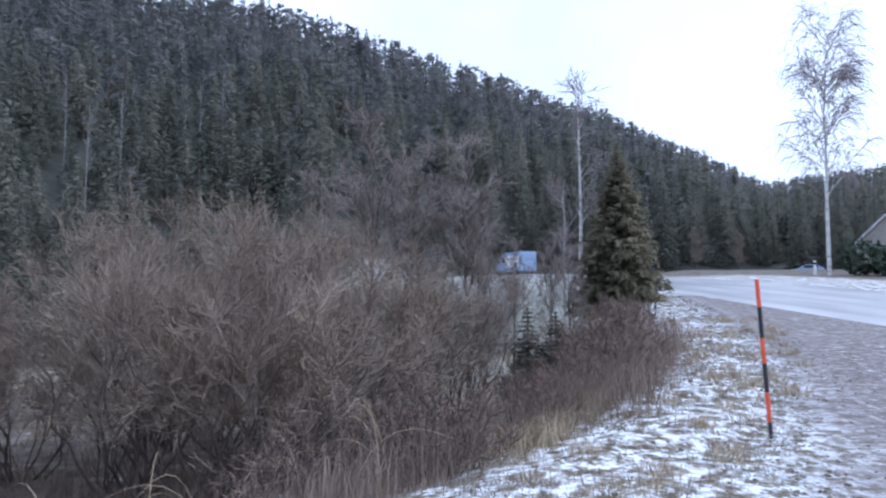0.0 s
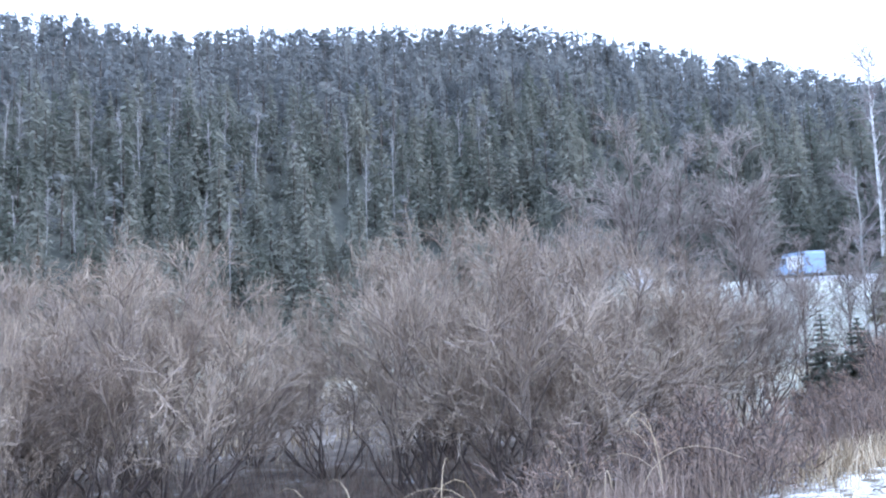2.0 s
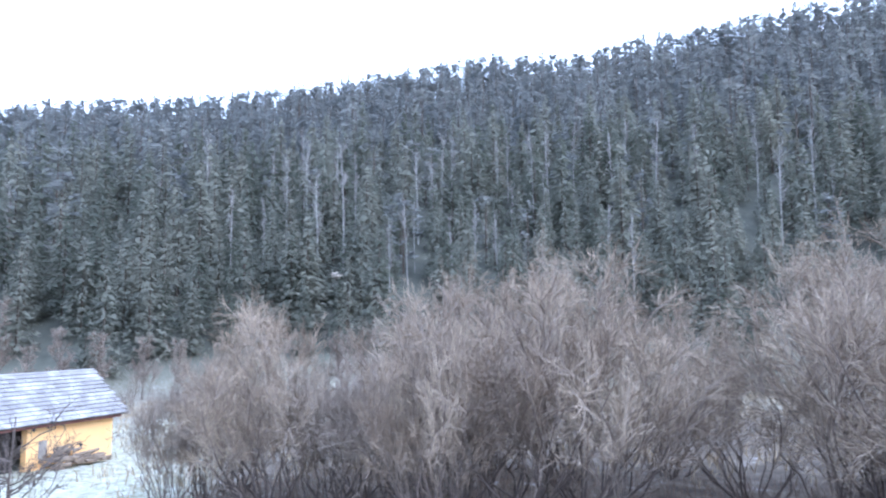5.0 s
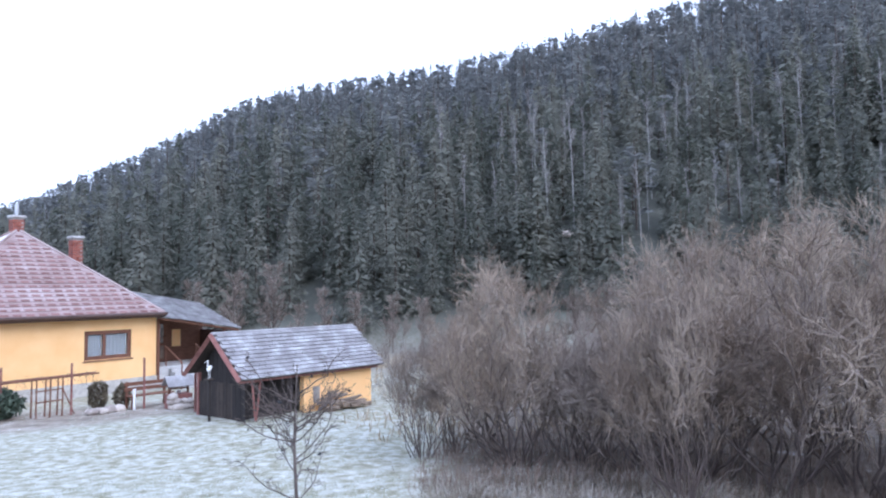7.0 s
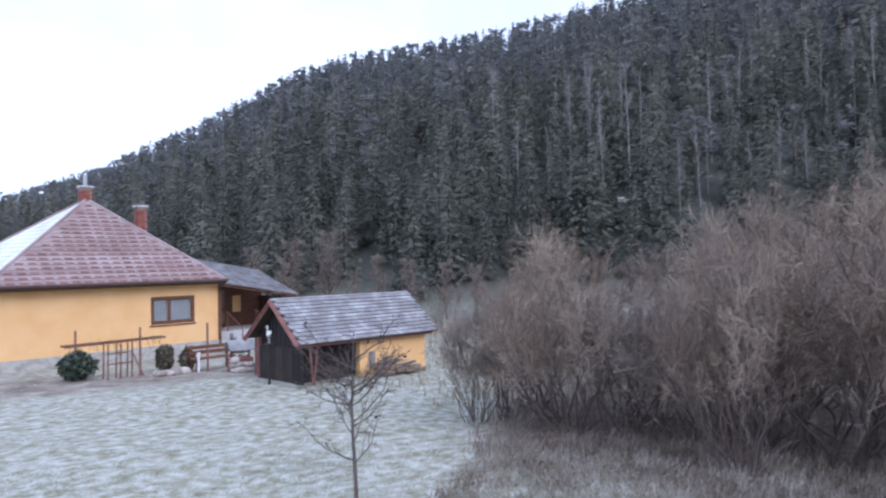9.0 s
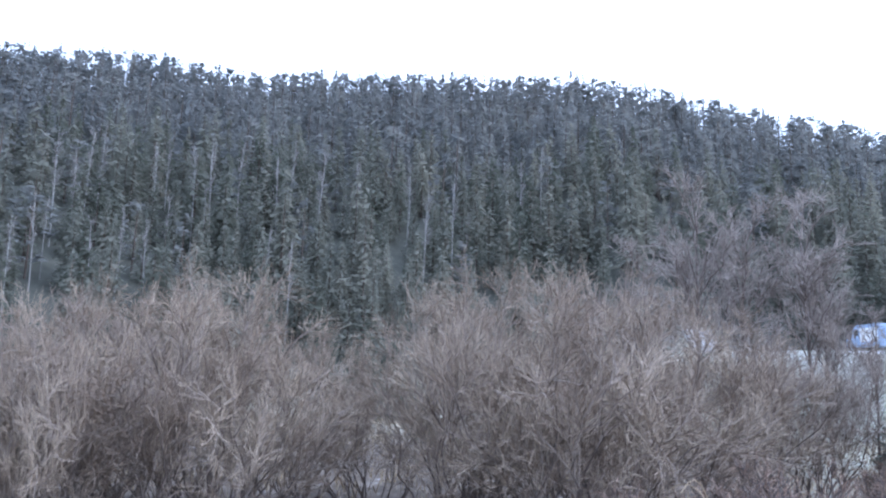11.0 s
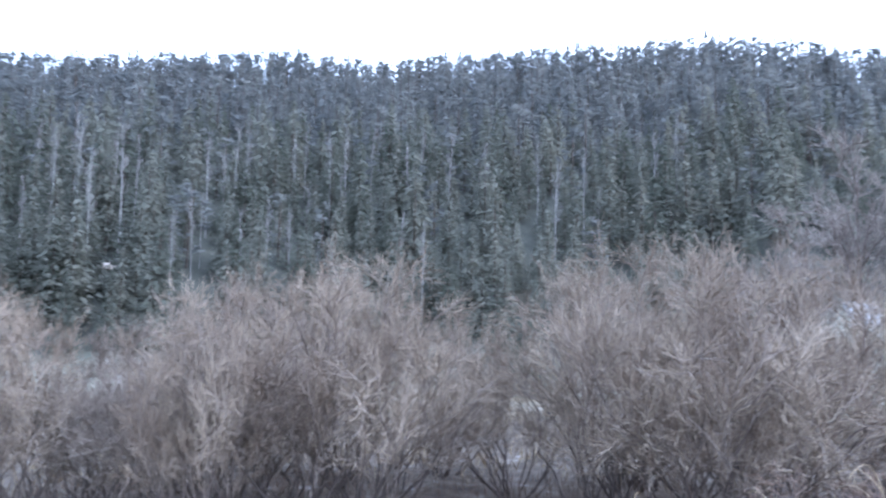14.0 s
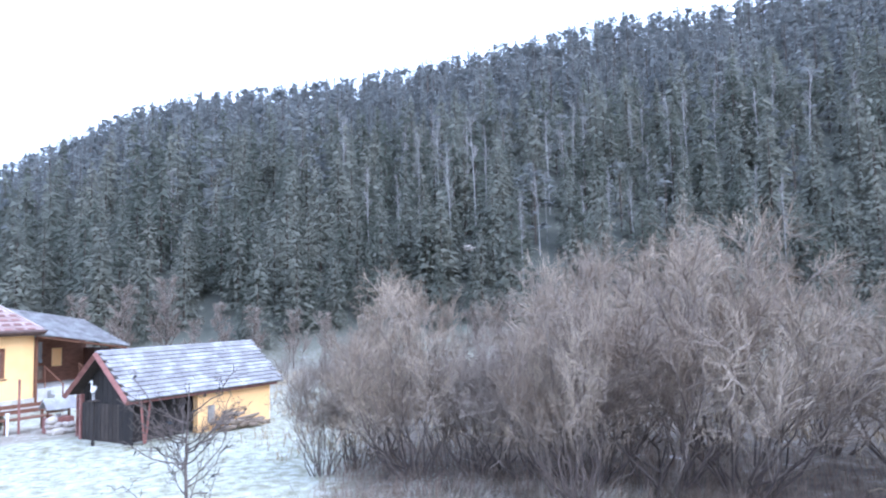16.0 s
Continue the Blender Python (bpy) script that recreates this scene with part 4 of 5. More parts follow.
tagged(mesh_np("straw_grass", *blades(rng, on_land(gx, gy), (0.15, 0.42), 0.0045, 1.0), M_DRYGRASS), "bleached straw-coloured grass at the bank's edge", "dry grass", kind="stuff")
# undergrowth round the bushes
yaw, d = rng.uniform(2, 74, 2600), rng.uniform(8.2, 16, 2600)
x, y = -d * np.sin(np.radians(yaw)), d * np.cos(np.radians(yaw))
keep = ~((yaw > 44) & (d < 11.4))
gx, gy = clumps(rng, x[keep], y[keep], 8, 0.25)
tagged(mesh_np("undergrowth", *blades(rng, on_land(gx, gy), (0.12, 0.5), 0.004, 0.9), M_REDGRASS), "rusty dead undergrowth at the feet of the bushes", "dry grass", kind="stuff")
yaw, d = rng.uniform(42, 82, 1100), rng.uniform(6.6, 12.4, 1100)
x, y = -d * np.sin(np.radians(yaw)), d * np.cos(np.radians(yaw))
keep = yaw - 0.0 < 79 - (d - 7.4) * 1.2
gx, gy = clumps(rng, x[keep], y[keep], 34, 0.14)
tagged(mesh_np("bleached_grass", *blades(rng, on_land(gx, gy), (0.06, 0.24), 0.004, 1.5), M_BLEACHED), "bleached flattened grass with frost between lawn and bushes", "dry grass", kind="stuff")
# lawn
d = 6.5 * (27 / 6.5) ** rng.uniform(0, 1, 3400)
yaw = rng.uniform(62, 122, 3400)
x, y = -d * np.sin(np.radians(yaw)), d * np.cos(np.radians(yaw))
keep = (wave(x, y, 1.1, 9.0) + rng.uniform(-0.8, 0.8, 3400) > -0.3)
gx, gy = clumps(rng, x[keep], y[keep], 18, 0.12)
tagged(mesh_np("lawn_grass", *blades(rng, on_land(gx, gy), (0.03, 0.085), 0.005, 1.3), M_FROSTGRASS), "short frosted lawn grass, green-grey with white rime", "grass", kind="stuff")
# crumbly sods on the bank and stones on the gravel shoulder
def lumps(rng, x, y, size, flat):
    """Low uneven five-sided lumps, one at each point."""
    n = len(x)
    a = np.arange(5) * 2 * np.pi / 5 + rng.uniform(0, 6, n)[:, None]
    r = size[:, None] * rng.uniform(0.65, 1.35, (n, 5))
    z = land(x, y)[:, None]
    low = np.stack([x[:, None] + r * np.cos(a), y[:, None] + r * np.sin(a), z - 0.03 + 0 * r], -1)
    top = np.stack([x[:, None] + 0.6 * r * np.cos(a), y[:, None] + 0.6 * r * np.sin(a), z + size[:, None] * flat * rng.uniform(0.5, 1.2, (n, 5))], -1)
    cap = np.stack([x, y, z[:, 0] + size * flat * rng.uniform(0.7, 1.3, n)], -1)[:, None]
    v = np.concatenate([low, top, cap], 1)
    tri = []
    for j in range(5):
        k = (j + 1) % 5
        tri += [(j, k, 5 + k), (j, 5 + k, 5 + j), (5 + j, 5 + k, 10)]
    t = (np.arange(n)[:, None, None] * 11 + np.array(tri)[None]).reshape(-1, 3)
    return v.reshape(-1, 3), t


y = 2.6 * (36 / 2.6) ** rng.uniform(0, 1, 5200)
shoulder = np.interp(y, [0, 6, 12, 25, 34, 40], [1.6, 3.3, 5.8, 9.4, 11.2, 12])
x = bank_edge(y) - 0.3 + rng.uniform(0, 1, 5200) ** 0.9 * (shoulder - bank_edge(y) + 0.4)
keep = wave(x, y, 0.7, 9.0) + rng.normal(size=5200) * 0.5 > -0.1
x, y = x[keep], y[keep]
tagged(mesh_np("frosted_sods", *lumps(rng, x, y, rng.uniform(0.018, 0.055, len(x)) * (0.7 + 0.015 * y), 0.5), M_SNOWCLOD, None, True), "crumbly sods of earth and grass capped with snow", "sods", kind="stuff")
y = 2.6 * (34 / 2.6) ** rng.uniform(0, 1, 3600)
shoulder = np.interp(y, [0, 6, 12, 25, 34, 40], [1.6, 3.3, 5.8, 9.4, 11.2, 12])
x = shoulder + rng.uniform(-0.2, 1, 3600) * np.clip(8.2 - shoulder, 0.4, 6)
tagged(mesh_np("gravel_stones", *lumps(rng, x, y, rng.uniform(0.008, 0.030, len(x)) * (0.7 + 0.02 * y), 0.6), M_PEBBLE), "loose gravel stones on the road shoulder", "gravel", kind="stuff")
# rough meadow behind the bushes
d, yaw = rng.uniform(16, 62, 2200), rng.uniform(-8, 80, 2200)
x, y = -d * np.sin(np.radians(yaw)), d * np.cos(np.radians(yaw))
gx, gy = clumps(rng, x, y, 12, 0.25)
tagged(mesh_np("meadow_grass", *blades(rng, on_land(gx, gy), (0.15, 0.5), 0.010, 0.9), M_DRYGRASS), "rough dry meadow grass in patchy snow", "grass", kind="stuff")


# ---- the house ----
def basis(origin, ux, uy):
    """A pose whose x axis runs along (ux, uy) on the ground."""
    return Matrix.Translation(origin) @ Matrix.Rotation(math.atan2(uy, ux), 4, 'Z')


def poly(pts, thick=0.0, bm=None):
    """A flat panel through pts, given thickness along its normal."""
    bm = bm or bmesh.new()
    vs = [bm.verts.new(p) for p in pts]
    f = bm.faces.new(vs)
    if thick:
        f.normal_update()
        nrm = f.normal.copy()
        got = bmesh.ops.extrude_face_region(bm, geom=[f])
        bmesh.ops.translate(bm, vec=-nrm * thick, verts=[g for g in got["geom"] if isinstance(g, bmesh.types.BMVert)])
        bmesh.ops.recalc_face_normals(bm, faces=bm.faces[:])
    return bm


def wall_with_holes(length, z0, z1, thick, holes):
    """A wall along x at y 0..thick with square openings (x0, x1, z0, z1)."""
    bm = bmesh.new()
    xs = sorted({0.0, length, *[h[0] for h in holes], *[h[1] for h in holes]})
    for a, b in zip(xs[:-1], xs[1:]):
        cuts = sorted([(h[2], h[3]) for h in holes if h[0] <= a + 1e-6 and h[1] >= b - 1e-6])
        z = z0
        for c0, c1 in cuts:
            box(a, b, 0, thick, z, c0, bm=bm)
            z = c1
        box(a, b, 0, thick, z, z1, bm=bm)
    bmesh.ops.remove_doubles(bm, verts=bm.verts[:], dist=0.0005)
    return bm


def window(parent, x0, x1, z0, z1, m, split=0.5):
    """Brown casement: outer frame, mullion, panes, net curtain and sill."""
    w = part("window", box(x0 - 0.02, x1 + 0.02, 0.03, 0.06, z1 - 0.07, z1 + 0.05, 0.006), M_BROWNWOOD, parent, "brown wooden casement window with net curtains")
    w.matrix_local = m
    for nm, bx in (("frame", (x0 - 0.05, x0 + 0.15, -0.03, 0.07, z0, z1)), ("frame", (x1 - 0.15, x1 + 0.05, -0.03, 0.07, z0, z1)),
                   ("frame", (x0, x1, -0.03, 0.07, z0 - 0.02, z0 + 0.15)), ("frame", (x0, x1, -0.03, 0.07, z1 - 0.15, z1 + 0.04)),
                   ("mullion", (x0 + (x1 - x0) * split - 0.06, x0 + (x1 - x0) * split + 0.06, -0.035, 0.06, z0 + 0.15, z1 - 0.15)),
                   ("sill", (x0 - 0.06, x1 + 0.06, -0.12, 0.02, z0 - 0.07, z0 - 0.022))):
        part(nm, box(*bx, 0.008), M_BROWNWOOD, w)
    for bx in ((x0 - 0.09, x0 - 0.051, -0.04, 0.07, z0 - 0.02, z1 + 0.04), (x1 + 0.051, x1 + 0.09, -0.04, 0.07, z0 - 0.02, z1 + 0.04), (x0 - 0.09, x1 + 0.09, -0.04, 0.07, z1 + 0.051, z1 + 0.09)):
        part("casing", box(*bx, 0.006), M_DARKBROWN, w, "dark brown window casing")
    mid = x0 + (x1 - x0) * split
    for a, b in ((x0 + 0.15, mid - 0.06), (mid + 0.06, x1 - 0.15)):
        pane = part("pane", box(a, b, 0.03, 0.036, z0 + 0.15, z1 - 0.15), M_GLASS, w)
        pane.visible_shadow = False
        bm = bmesh.new()
        n = 18
        row = [(bm.verts.new((a + (b - a) * i / n, 0.13 + 0.018 * math.sin(i * 2.1), z0 + 0.1)), bm.verts.new((a + (b - a) * i / n, 0.13 + 0.018 * math.sin(i * 2.1 + 0.4), z1 - 0.1))) for i in range(n + 1)]
        for p, q in zip(row[:-1], row[1:]):
            bm.faces.new((p[0], q[0], q[1], p[1]))
        part("curtain", bm, M_CURTAIN, w, "white net curtain")
    return w


HOUSE_L, HOUSE_D, EAVE, APEX, OVER, OVER_PORCH = 8.66, 8.2, 3.02, 6.61, 0.5, 0.08
hx, hy = polar(109.3, 29.5)
house = thing("house", basis((hx, hy, -2.11), -0.565, 0.825), "yellow house with a frosted red-brown hipped shingle roof", "house")


def chimney(parent, x, y, z0, z1, half, flue=0.0):
    core = part("chimney", box(x - half + 0.012, x + half - 0.012, y - half + 0.012, y + half - 0.012, z0, z1), M_MORTAR, parent, "red brick chimney with a pale cap")
    rows = int((z1 - 0.12 - z0) / 0.085)
    for i in range(rows):
        z = z0 + i * 0.085
        n = 2
        for s in range(4):
            for j in range(n):
                w = 2 * half / n
                off = w * (0.5 if i % 2 else 0.0)
                a, b = -half + j * w - (off if s % 2 == 0 else 0) + 0.006, -half + (j + 1) * w - (off if s % 2 == 0 else 0) - 0.006
                a, b = max(a, -half), min(b, half)
                if b - a < 0.05 or (s in (1, 2) and i % 1):
                    continue
                bx = [(a, b, -half, -half + 0.03), (half - 0.03, half, a, b), (a, b, half - 0.03, half), (-half, -half + 0.03, a, b)][s]
                if s in (2,):
                    continue
                part("brick", box(x + bx[0], x + bx[1], y + bx[2], y + bx[3], z, z + 0.073), M_BRICK, core)
    part("cap", box(x - half - 0.06, x + half + 0.06, y - half - 0.06, y + half + 0.06, z1 - 0.10, z1, 0.015), M_CONCRETE, core, "pale concrete chimney cap")
    if flue:
        part("flue", rod((x, y, z1), (x, y, z1 + flue), 0.09, 0.085, 12), M_METAL, core, "galvanised flue pipe")
    return core


def build_house():
    L, D = HOUSE_L, HOUSE_D
    T = 0.35
    front = part("wall", wall_with_holes(L, 0.32, EAVE, T, [(5.62, 7.55, 1.19, 2.35)]), M_WALL, house, "smooth ochre-yellow rendered wall")
    side = part("wall", wall_with_holes(D - 2 * T, 0.32, EAVE, T, [(1.1, 2.5, 1.21, 2.40), (4.95, 6.5, 1.21, 2.40)]), M_WALL, house)
    turn = Matrix.Translation((0, D - T, 0)) @ Matrix.Rotation(radians(-90), 4, 'Z')
    side.matrix_local = turn
    part("wall", box(L - T, L, T, D - T, 0.32, EAVE), M_WALL, house)
    part("wall", box(0, L, D - T, D, 0.32, EAVE), M_WALL, house)
    for a, b, c, d in ((-0.04, L + 0.04, -0.04, 0.3), (-0.04, 0.3, 0.3, D), (L - 0.3, L + 0.04, 0.3, D), (0.3, L - 0.3, D - 0.3, D + 0.04)):
        part("plinth", box(a, b, c, d, -0.35, 0.318, 0.01), M_PLINTH, house, "grey stone plinth")
    window(house, 5.62, 7.55, 1.19, 2.35, Matrix.Translation((0, 0.06, 0)), 0.42)
    for x0, x1 in ((1.1, 2.5), (4.95, 6.5)):
        window(house, x0, x1, 1.21, 2.40, turn @ Matrix.Translation((0, 0.06, 0)))
    # roof: deck, tiles, hips, fascia, gutter
    o = OVER
    q = OVER_PORCH
    c = [(-o, -o, EAVE), (L + q, -o, EAVE), (L + q, D + o, EAVE), (-o, D + o, EAVE)]
    ap = (4.65, D / 2, APEX)
    part("soffit", box(-o + 0.02, L + q - 0.02, -o + 0.02, D + o - 0.02, EAVE - 0.03, EAVE - 0.004), M_BROWNWOOD, house, "brown boarded soffit")
    for i in range(4):
        part("roof_face", poly([c[i], c[(i + 1) % 4], ap], 0.05), M_FROSTSHINGLE if i == 3 else M_SHINGLE, house, "frosted white roof slope" if i == 3 else "red-brown shingled roof slope")
        a, b = Vector(c[i]), Vector(ap)
        rows = 20
        e0, e1 = Vector(c[i]), Vector(c[(i + 1) % 4])
        along, mid = (e1 - e0).normalized(), (e0 + e1) / 2
        upv = (b - mid)
        ln = upv.length
        upv.normalize()
        nrm = along.cross(upv)
        course_mat = M_FROSTSHINGLE if i == 3 else M_SHINGLE
        proto = None
        for r in range(rows):
            half = (e1 - e0).length / 2 * (1 - r / rows)
            top = (e1 - e0).length / 2 * (1 - (r + 1) / rows)
            lay = lambda q, up, out: mid + along * q + upv * (ln * up / rows) + nrm * out
            bm = bmesh.new()
            vs = [bm.verts.new(lay(*v)) for v in ((-half, r - 0.02, 0.020), (half, r - 0.02, 0.020), (top, r + 1, 0.006), (-top, r + 1, 0.006), (-half, r - 0.02, 0.0), (half, r - 0.02, 0.0))]
            bm.faces.new(vs[:4])
            bm.faces.new((vs[4], vs[5], vs[1], vs[0]))
            part("shingle_course", bm, course_mat, house)
            if i == 0:
                n = int(2 * (half - 0.15) / 0.44)
                for j in range(n):
                    base = lay((j - n / 2 + 0.12 + (0.5 if r % 2 else 0)) * 0.44, r + 0.06, 0.021)
                    m = Matrix.Translation(base) @ Matrix((along, upv, nrm)).transposed().to_4x4() @ pose(0, 0, 0, -1.6)
                    if proto is None:
                        t = part("shingle_tab", box(0.0, 0.29, 0.0, 0.12, 0, 0.012, 0.003), M_SHINGLETAB, house, "darker red shingle tab")
                        proto = t.data
                    else:
                        t = new("shingle_tab", proto)
                        t.parent = house
                    t.matrix_local = m
        part("hip_cap", rod(a + Vector((0, 0, 0.02)), b + Vector((0, 0, 0.03)), 0.06, 0.06, 6), M_SHINGLE, house)
        p, q = Vector(c[i]), Vector(c[(i + 1) % 4])
        # board made thicker and darker so it takes in the eave's shadow line
        part("fascia", rod(p + Vector((0, 0, -0.10)), q + Vector((0, 0, -0.10)), 0.11, 0.11, 4), M_DARKBROWN, house, "dark brown fascia board, enlarged to include the shadow line below")
        out = Vector(((0, -1), (1, 0), (0, 1), (-1, 0))[i]).to_3d() * 0.12
        part("gutter", rod(p + out + Vector((0, 0, -0.05)), q + out + Vector((0, 0, -0.07)), 0.055, 0.055, 8), M_DARKBROWN, house, "dark brown gutter")
    part("downpipe", rod((L + 0.06, -0.10, 0.0), (L + 0.06, -0.10, EAVE - 0.1), 0.045, 0.045, 8), M_BROWNWOOD, house)
    chimney(house, 4.65, D / 2 + 0.1, APEX - 0.5, APEX + 0.62, 0.22, 0.5)
    chimney(house, 7.25, 4.5, 4.0, 6.50, 0.22)
    # porch at the near end
    part("porch_wall", box(L + 0.003, L + 3.8, 2.4, 2.6, 0.0, 2.6), M_BROWNWOOD, house, "brown boarded porch wall")
    part("porch_panel", box(L + 2.15, L + 2.6, 2.37, 2.398, 1.3, 2.1, 0.01), M_WALL, house, "yellow rendered porch panel")
    part("porch_wall", box(L + 3.66, L + 3.78, 0.25, 2.39, -0.2, 2.05), M_DARKBROWN, house, "dark boarded porch end wall")
    part("porch_floor", box(L + 0.003, L + 3.6, 0.2, 2.39, -0.3, 0.62, 0.02), M_CONCRETE, house)
    door = part("door", box(L + 0.9, L + 1.85, 2.33, 2.395, 0.63, 2.55, 0.01), M_BROWNWOOD, house, "brown wooden door with a glazed upper panel")
    part("pane", box(L + 1.08, L + 1.67, 2.31, 2.325, 1.5, 2.4), M_GLASS, door)
    part("panel", box(L + 1.05, L + 1.70, 2.30, 2.328, 0.78, 1.38, 0.01), M_FIREWOOD, door)
    part("handle", rod((L + 1.0, 2.27, 1.5), (L + 1.12, 2.27, 1.5), 0.015), M_METAL, door)
    for x in (L + 0.12, L + 3.5):
        part("porch_post", box(x - 0.06, x + 0.06, 0.1, 0.22, 0.0, 2.72 - (x - L) * 0.17, 0.01), M_BROWNWOOD, house)
    n = 46
    bm = bmesh.new()
    rows = []
    for i in range(n + 1):
        y = -0.55 + 3.4 * i / n
        z = 0.045 * math.sin(i * 1.57)
        rows.append((bm.verts.new((L - 0.05, y, 2.83 + 0.34 * (y + 0.55) + z)), bm.verts.new((L + 3.95, y, 2.15 + 0.34 * (y + 0.55) + z))))
    for p, q in zip(rows[:-1], rows[1:]):
        bm.faces.new((p[0], p[1], q[1], q[0]))
    got = bmesh.ops.solidify(bm, geom=bm.faces[:], thickness=0.012)
    part("porch_roof", bm, M_WOODTILE, house, "weathered grey corrugated porch roof")
    for i in range(5):
        part("porch_rafter", rod((L - 0.05, -0.45 + i * 0.75, 2.74 + 0.255 * i), (L + 3.85, -0.45 + i * 0.75, 2.06 + 0.255 * i), 0.045, 0.045, 4), M_BROWNWOOD, house)
    for i in range(4):
        part("step", box(L + 0.7, L + 2.0, -0.9 + i * 0.28, 0.2, -0.3 + 0.0, 0.06 + i * 0.16, 0.015), M_CONCRETE, house)
    for x in (L + 0.62, L + 2.1):
        part("stair_rail", rod((x, -1.0, 0.85), (x, 0.3, 1.5), 0.03, 0.03, 8), M_BROWNWOOD, house)
        part("rail_post", rod((x, -1.0, -0.3), (x, -1.0, 0.88), 0.03, 0.03, 8), M_BROWNWOOD, house)
        part("rail_post", rod((x, 0.25, 0.0), (x, 0.25, 1.51), 0.03, 0.03, 8), M_BROWNWOOD, house)


build_house()


# ---- the shed ----
shed = thing("shed", basis((-19.94, 0.60, -1.85), -0.509, 0.861), "low yellow shed with grey wooden shingles and dark gable", "shed")
SH_L, SH_D, SH_E, SH_R = 4.99, 2.77, 1.25, 2.37


def build_shed():
    L, D, E, R = SH_L, SH_D, SH_E, SH_R
    part("wall", box(2.22, L - 0.1, 0.22, 0.42, -0.5, E + 0.05), M_WALL, shed, "ochre-yellow rendered shed wall")
    part("niche", box(2.55, 2.80, 0.205, 0.218, 0.25, 0.72, 0.004), M_GREYWOOD, shed, "small grey shuttered opening")
    part("wall", box(L - 0.3, L - 0.1, 0.42, D - 0.2, -0.5, E + 0.05), M_WALL, shed)
    part("wall", box(0.25, L - 0.1, D - 0.2, D - 0.02, -0.5, E + 0.05), M_DARKWOOD, shed)
    # front and gable boards are blackened by shade put into their colour
    for i in range(11):
        part("board", box(0.25 + i * 0.163, 0.25 + i * 0.163 + 0.155, 0.55 + 0.006 * (i % 3), 0.58 + 0.006 * (i % 3), -0.5, E + 0.2), M_SHADEWOOD, shed)
    n = 20
    for i in range(n):
        y0, y1 = 0.2 + (D - 0.4) * i / n, 0.2 + (D - 0.4) * (i + 1) / n - 0.008
        ym = (y0 + y1) / 2
        top = E + (R - E) * (1 - abs(ym - D / 2) / (D / 2)) - 0.08
        part("board", box(0.22 + 0.006 * (i % 2), 0.245 + 0.006 * (i % 2), y0, y1, -0.5, top), M_SHADEWOOD, shed)
    for s in (0, 1):
        ye = -0.12 if s == 0 else D + 0.12
        eave, ridge = Vector((0, ye, E - 0.06)), Vector((0, D / 2, R))
        pts = [(-0.1, ye, E - 0.06), (L + 0.12, ye, E - 0.06), (L + 0.12, D / 2, R), (-0.1, D / 2, R)]
        part("roof_deck", poly(pts if s == 0 else pts[::-1], 0.03), M_DARKWOOD, shed)
        up = (ridge - eave)
        ln = up.length
        up.normalize()
        nrm = Vector((1, 0, 0)).cross(up) if s == 0 else up.cross(Vector((1, 0, 0)))
        rows, cols = 12, 22
        w = (L + 0.2) / cols
        if s == 0:
            proto = None
            g = random.Random(3)
            for r in range(rows):
                for cidx in range(cols):
                    base = eave + up * (ln * r / rows) + nrm * 0.024 + Vector((-0.09 + cidx * w + (0.08 if r % 2 else 0), 0, 0))
                    m = Matrix.Translation(base) @ Matrix((Vector((1, 0, 0)), up, nrm)).transposed().to_4x4() @ pose(0, 0, 0, -13 + g.uniform(-1.5, 1.5), 0, g.uniform(-1.2, 1.2))
                    if proto is None:
                        t = part("shingle", box(0.004, w - 0.004, -0.03, ln / rows + 0.03, 0.0, 0.042, 0.004), M_WOODTILE, shed)
                        proto = t.data
                    else:
                        t = new("shingle", proto)
                        t.parent = shed
                    t.matrix_local = m
        x = -0.13
        part("barge_board", rod((x, ye, E - 0.10), (x, D / 2, R - 0.03), 0.085, 0.085, 4), M_REDWOOD, shed, "red-painted barge board")
        part("barge_board", rod((L + 0.15, ye, E - 0.08), (L + 0.15, D / 2, R - 0.01), 0.05, 0.05, 4), M_GREYWOOD, shed, "pale weathered barge board")
    part("eave_beam", box(-0.05, L, -0.02, 0.08, E - 0.16, E - 0.07, 0.01), M_REDWOOD, shed, "red-brown eave beam")
    part("ridge_cap", rod((-0.12, D / 2, R + 0.02), (L + 0.14, D / 2, R + 0.02), 0.05, 0.05, 6), M_WOODTILE, shed)
    for a in (0.35, 0.62):
        part("prop", rod((0.5, 0.1, 0.2 - 0.3), (a, 0.05, E - 0.12), 0.03, 0.03, 6), M_REDWOOD, shed)


build_shed()


def rel(ob, x, y, z=0.0):
    return ob.matrix_world @ Vector((x, y, z))


def firewood():
    ob = thing("firewood_pile", shed.matrix_world @ Matrix.Translation((0, 0, 0)), "heap of split firewood against the yellow shed wall", "firewood")
    g = random.Random(4)
    for i in range(90):
        x = g.uniform(2.6, 4.2)
        h = 0.55 * (1 - abs(x - 3.2) / 1.1)
        z = 0.04 + g.uniform(0, max(h, 0.03))
        y = -0.05 + g.uniform(-0.2, 0.2) - (0.55 - z) * 0.35
        a = g.uniform(-0.5, 0.5)
        bm = rod((x - 0.16, y - a * 0.16, z), (x + 0.16, y + a * 0.16, z + g.uniform(-0.06, 0.06)), g.uniform(0.025, 0.046), None, 5)
        part("log", bm, M_FIREWOOD, ob)
    return ob


firewood()


# ---- the garden in front of the house ----
def stand(yaw, d, turn=0.0):
    x, y = polar(yaw, d)
    return Matrix.Translation((x, y, land_at(x, y))) @ Matrix.Rotation(radians(turn), 4, 'Z')


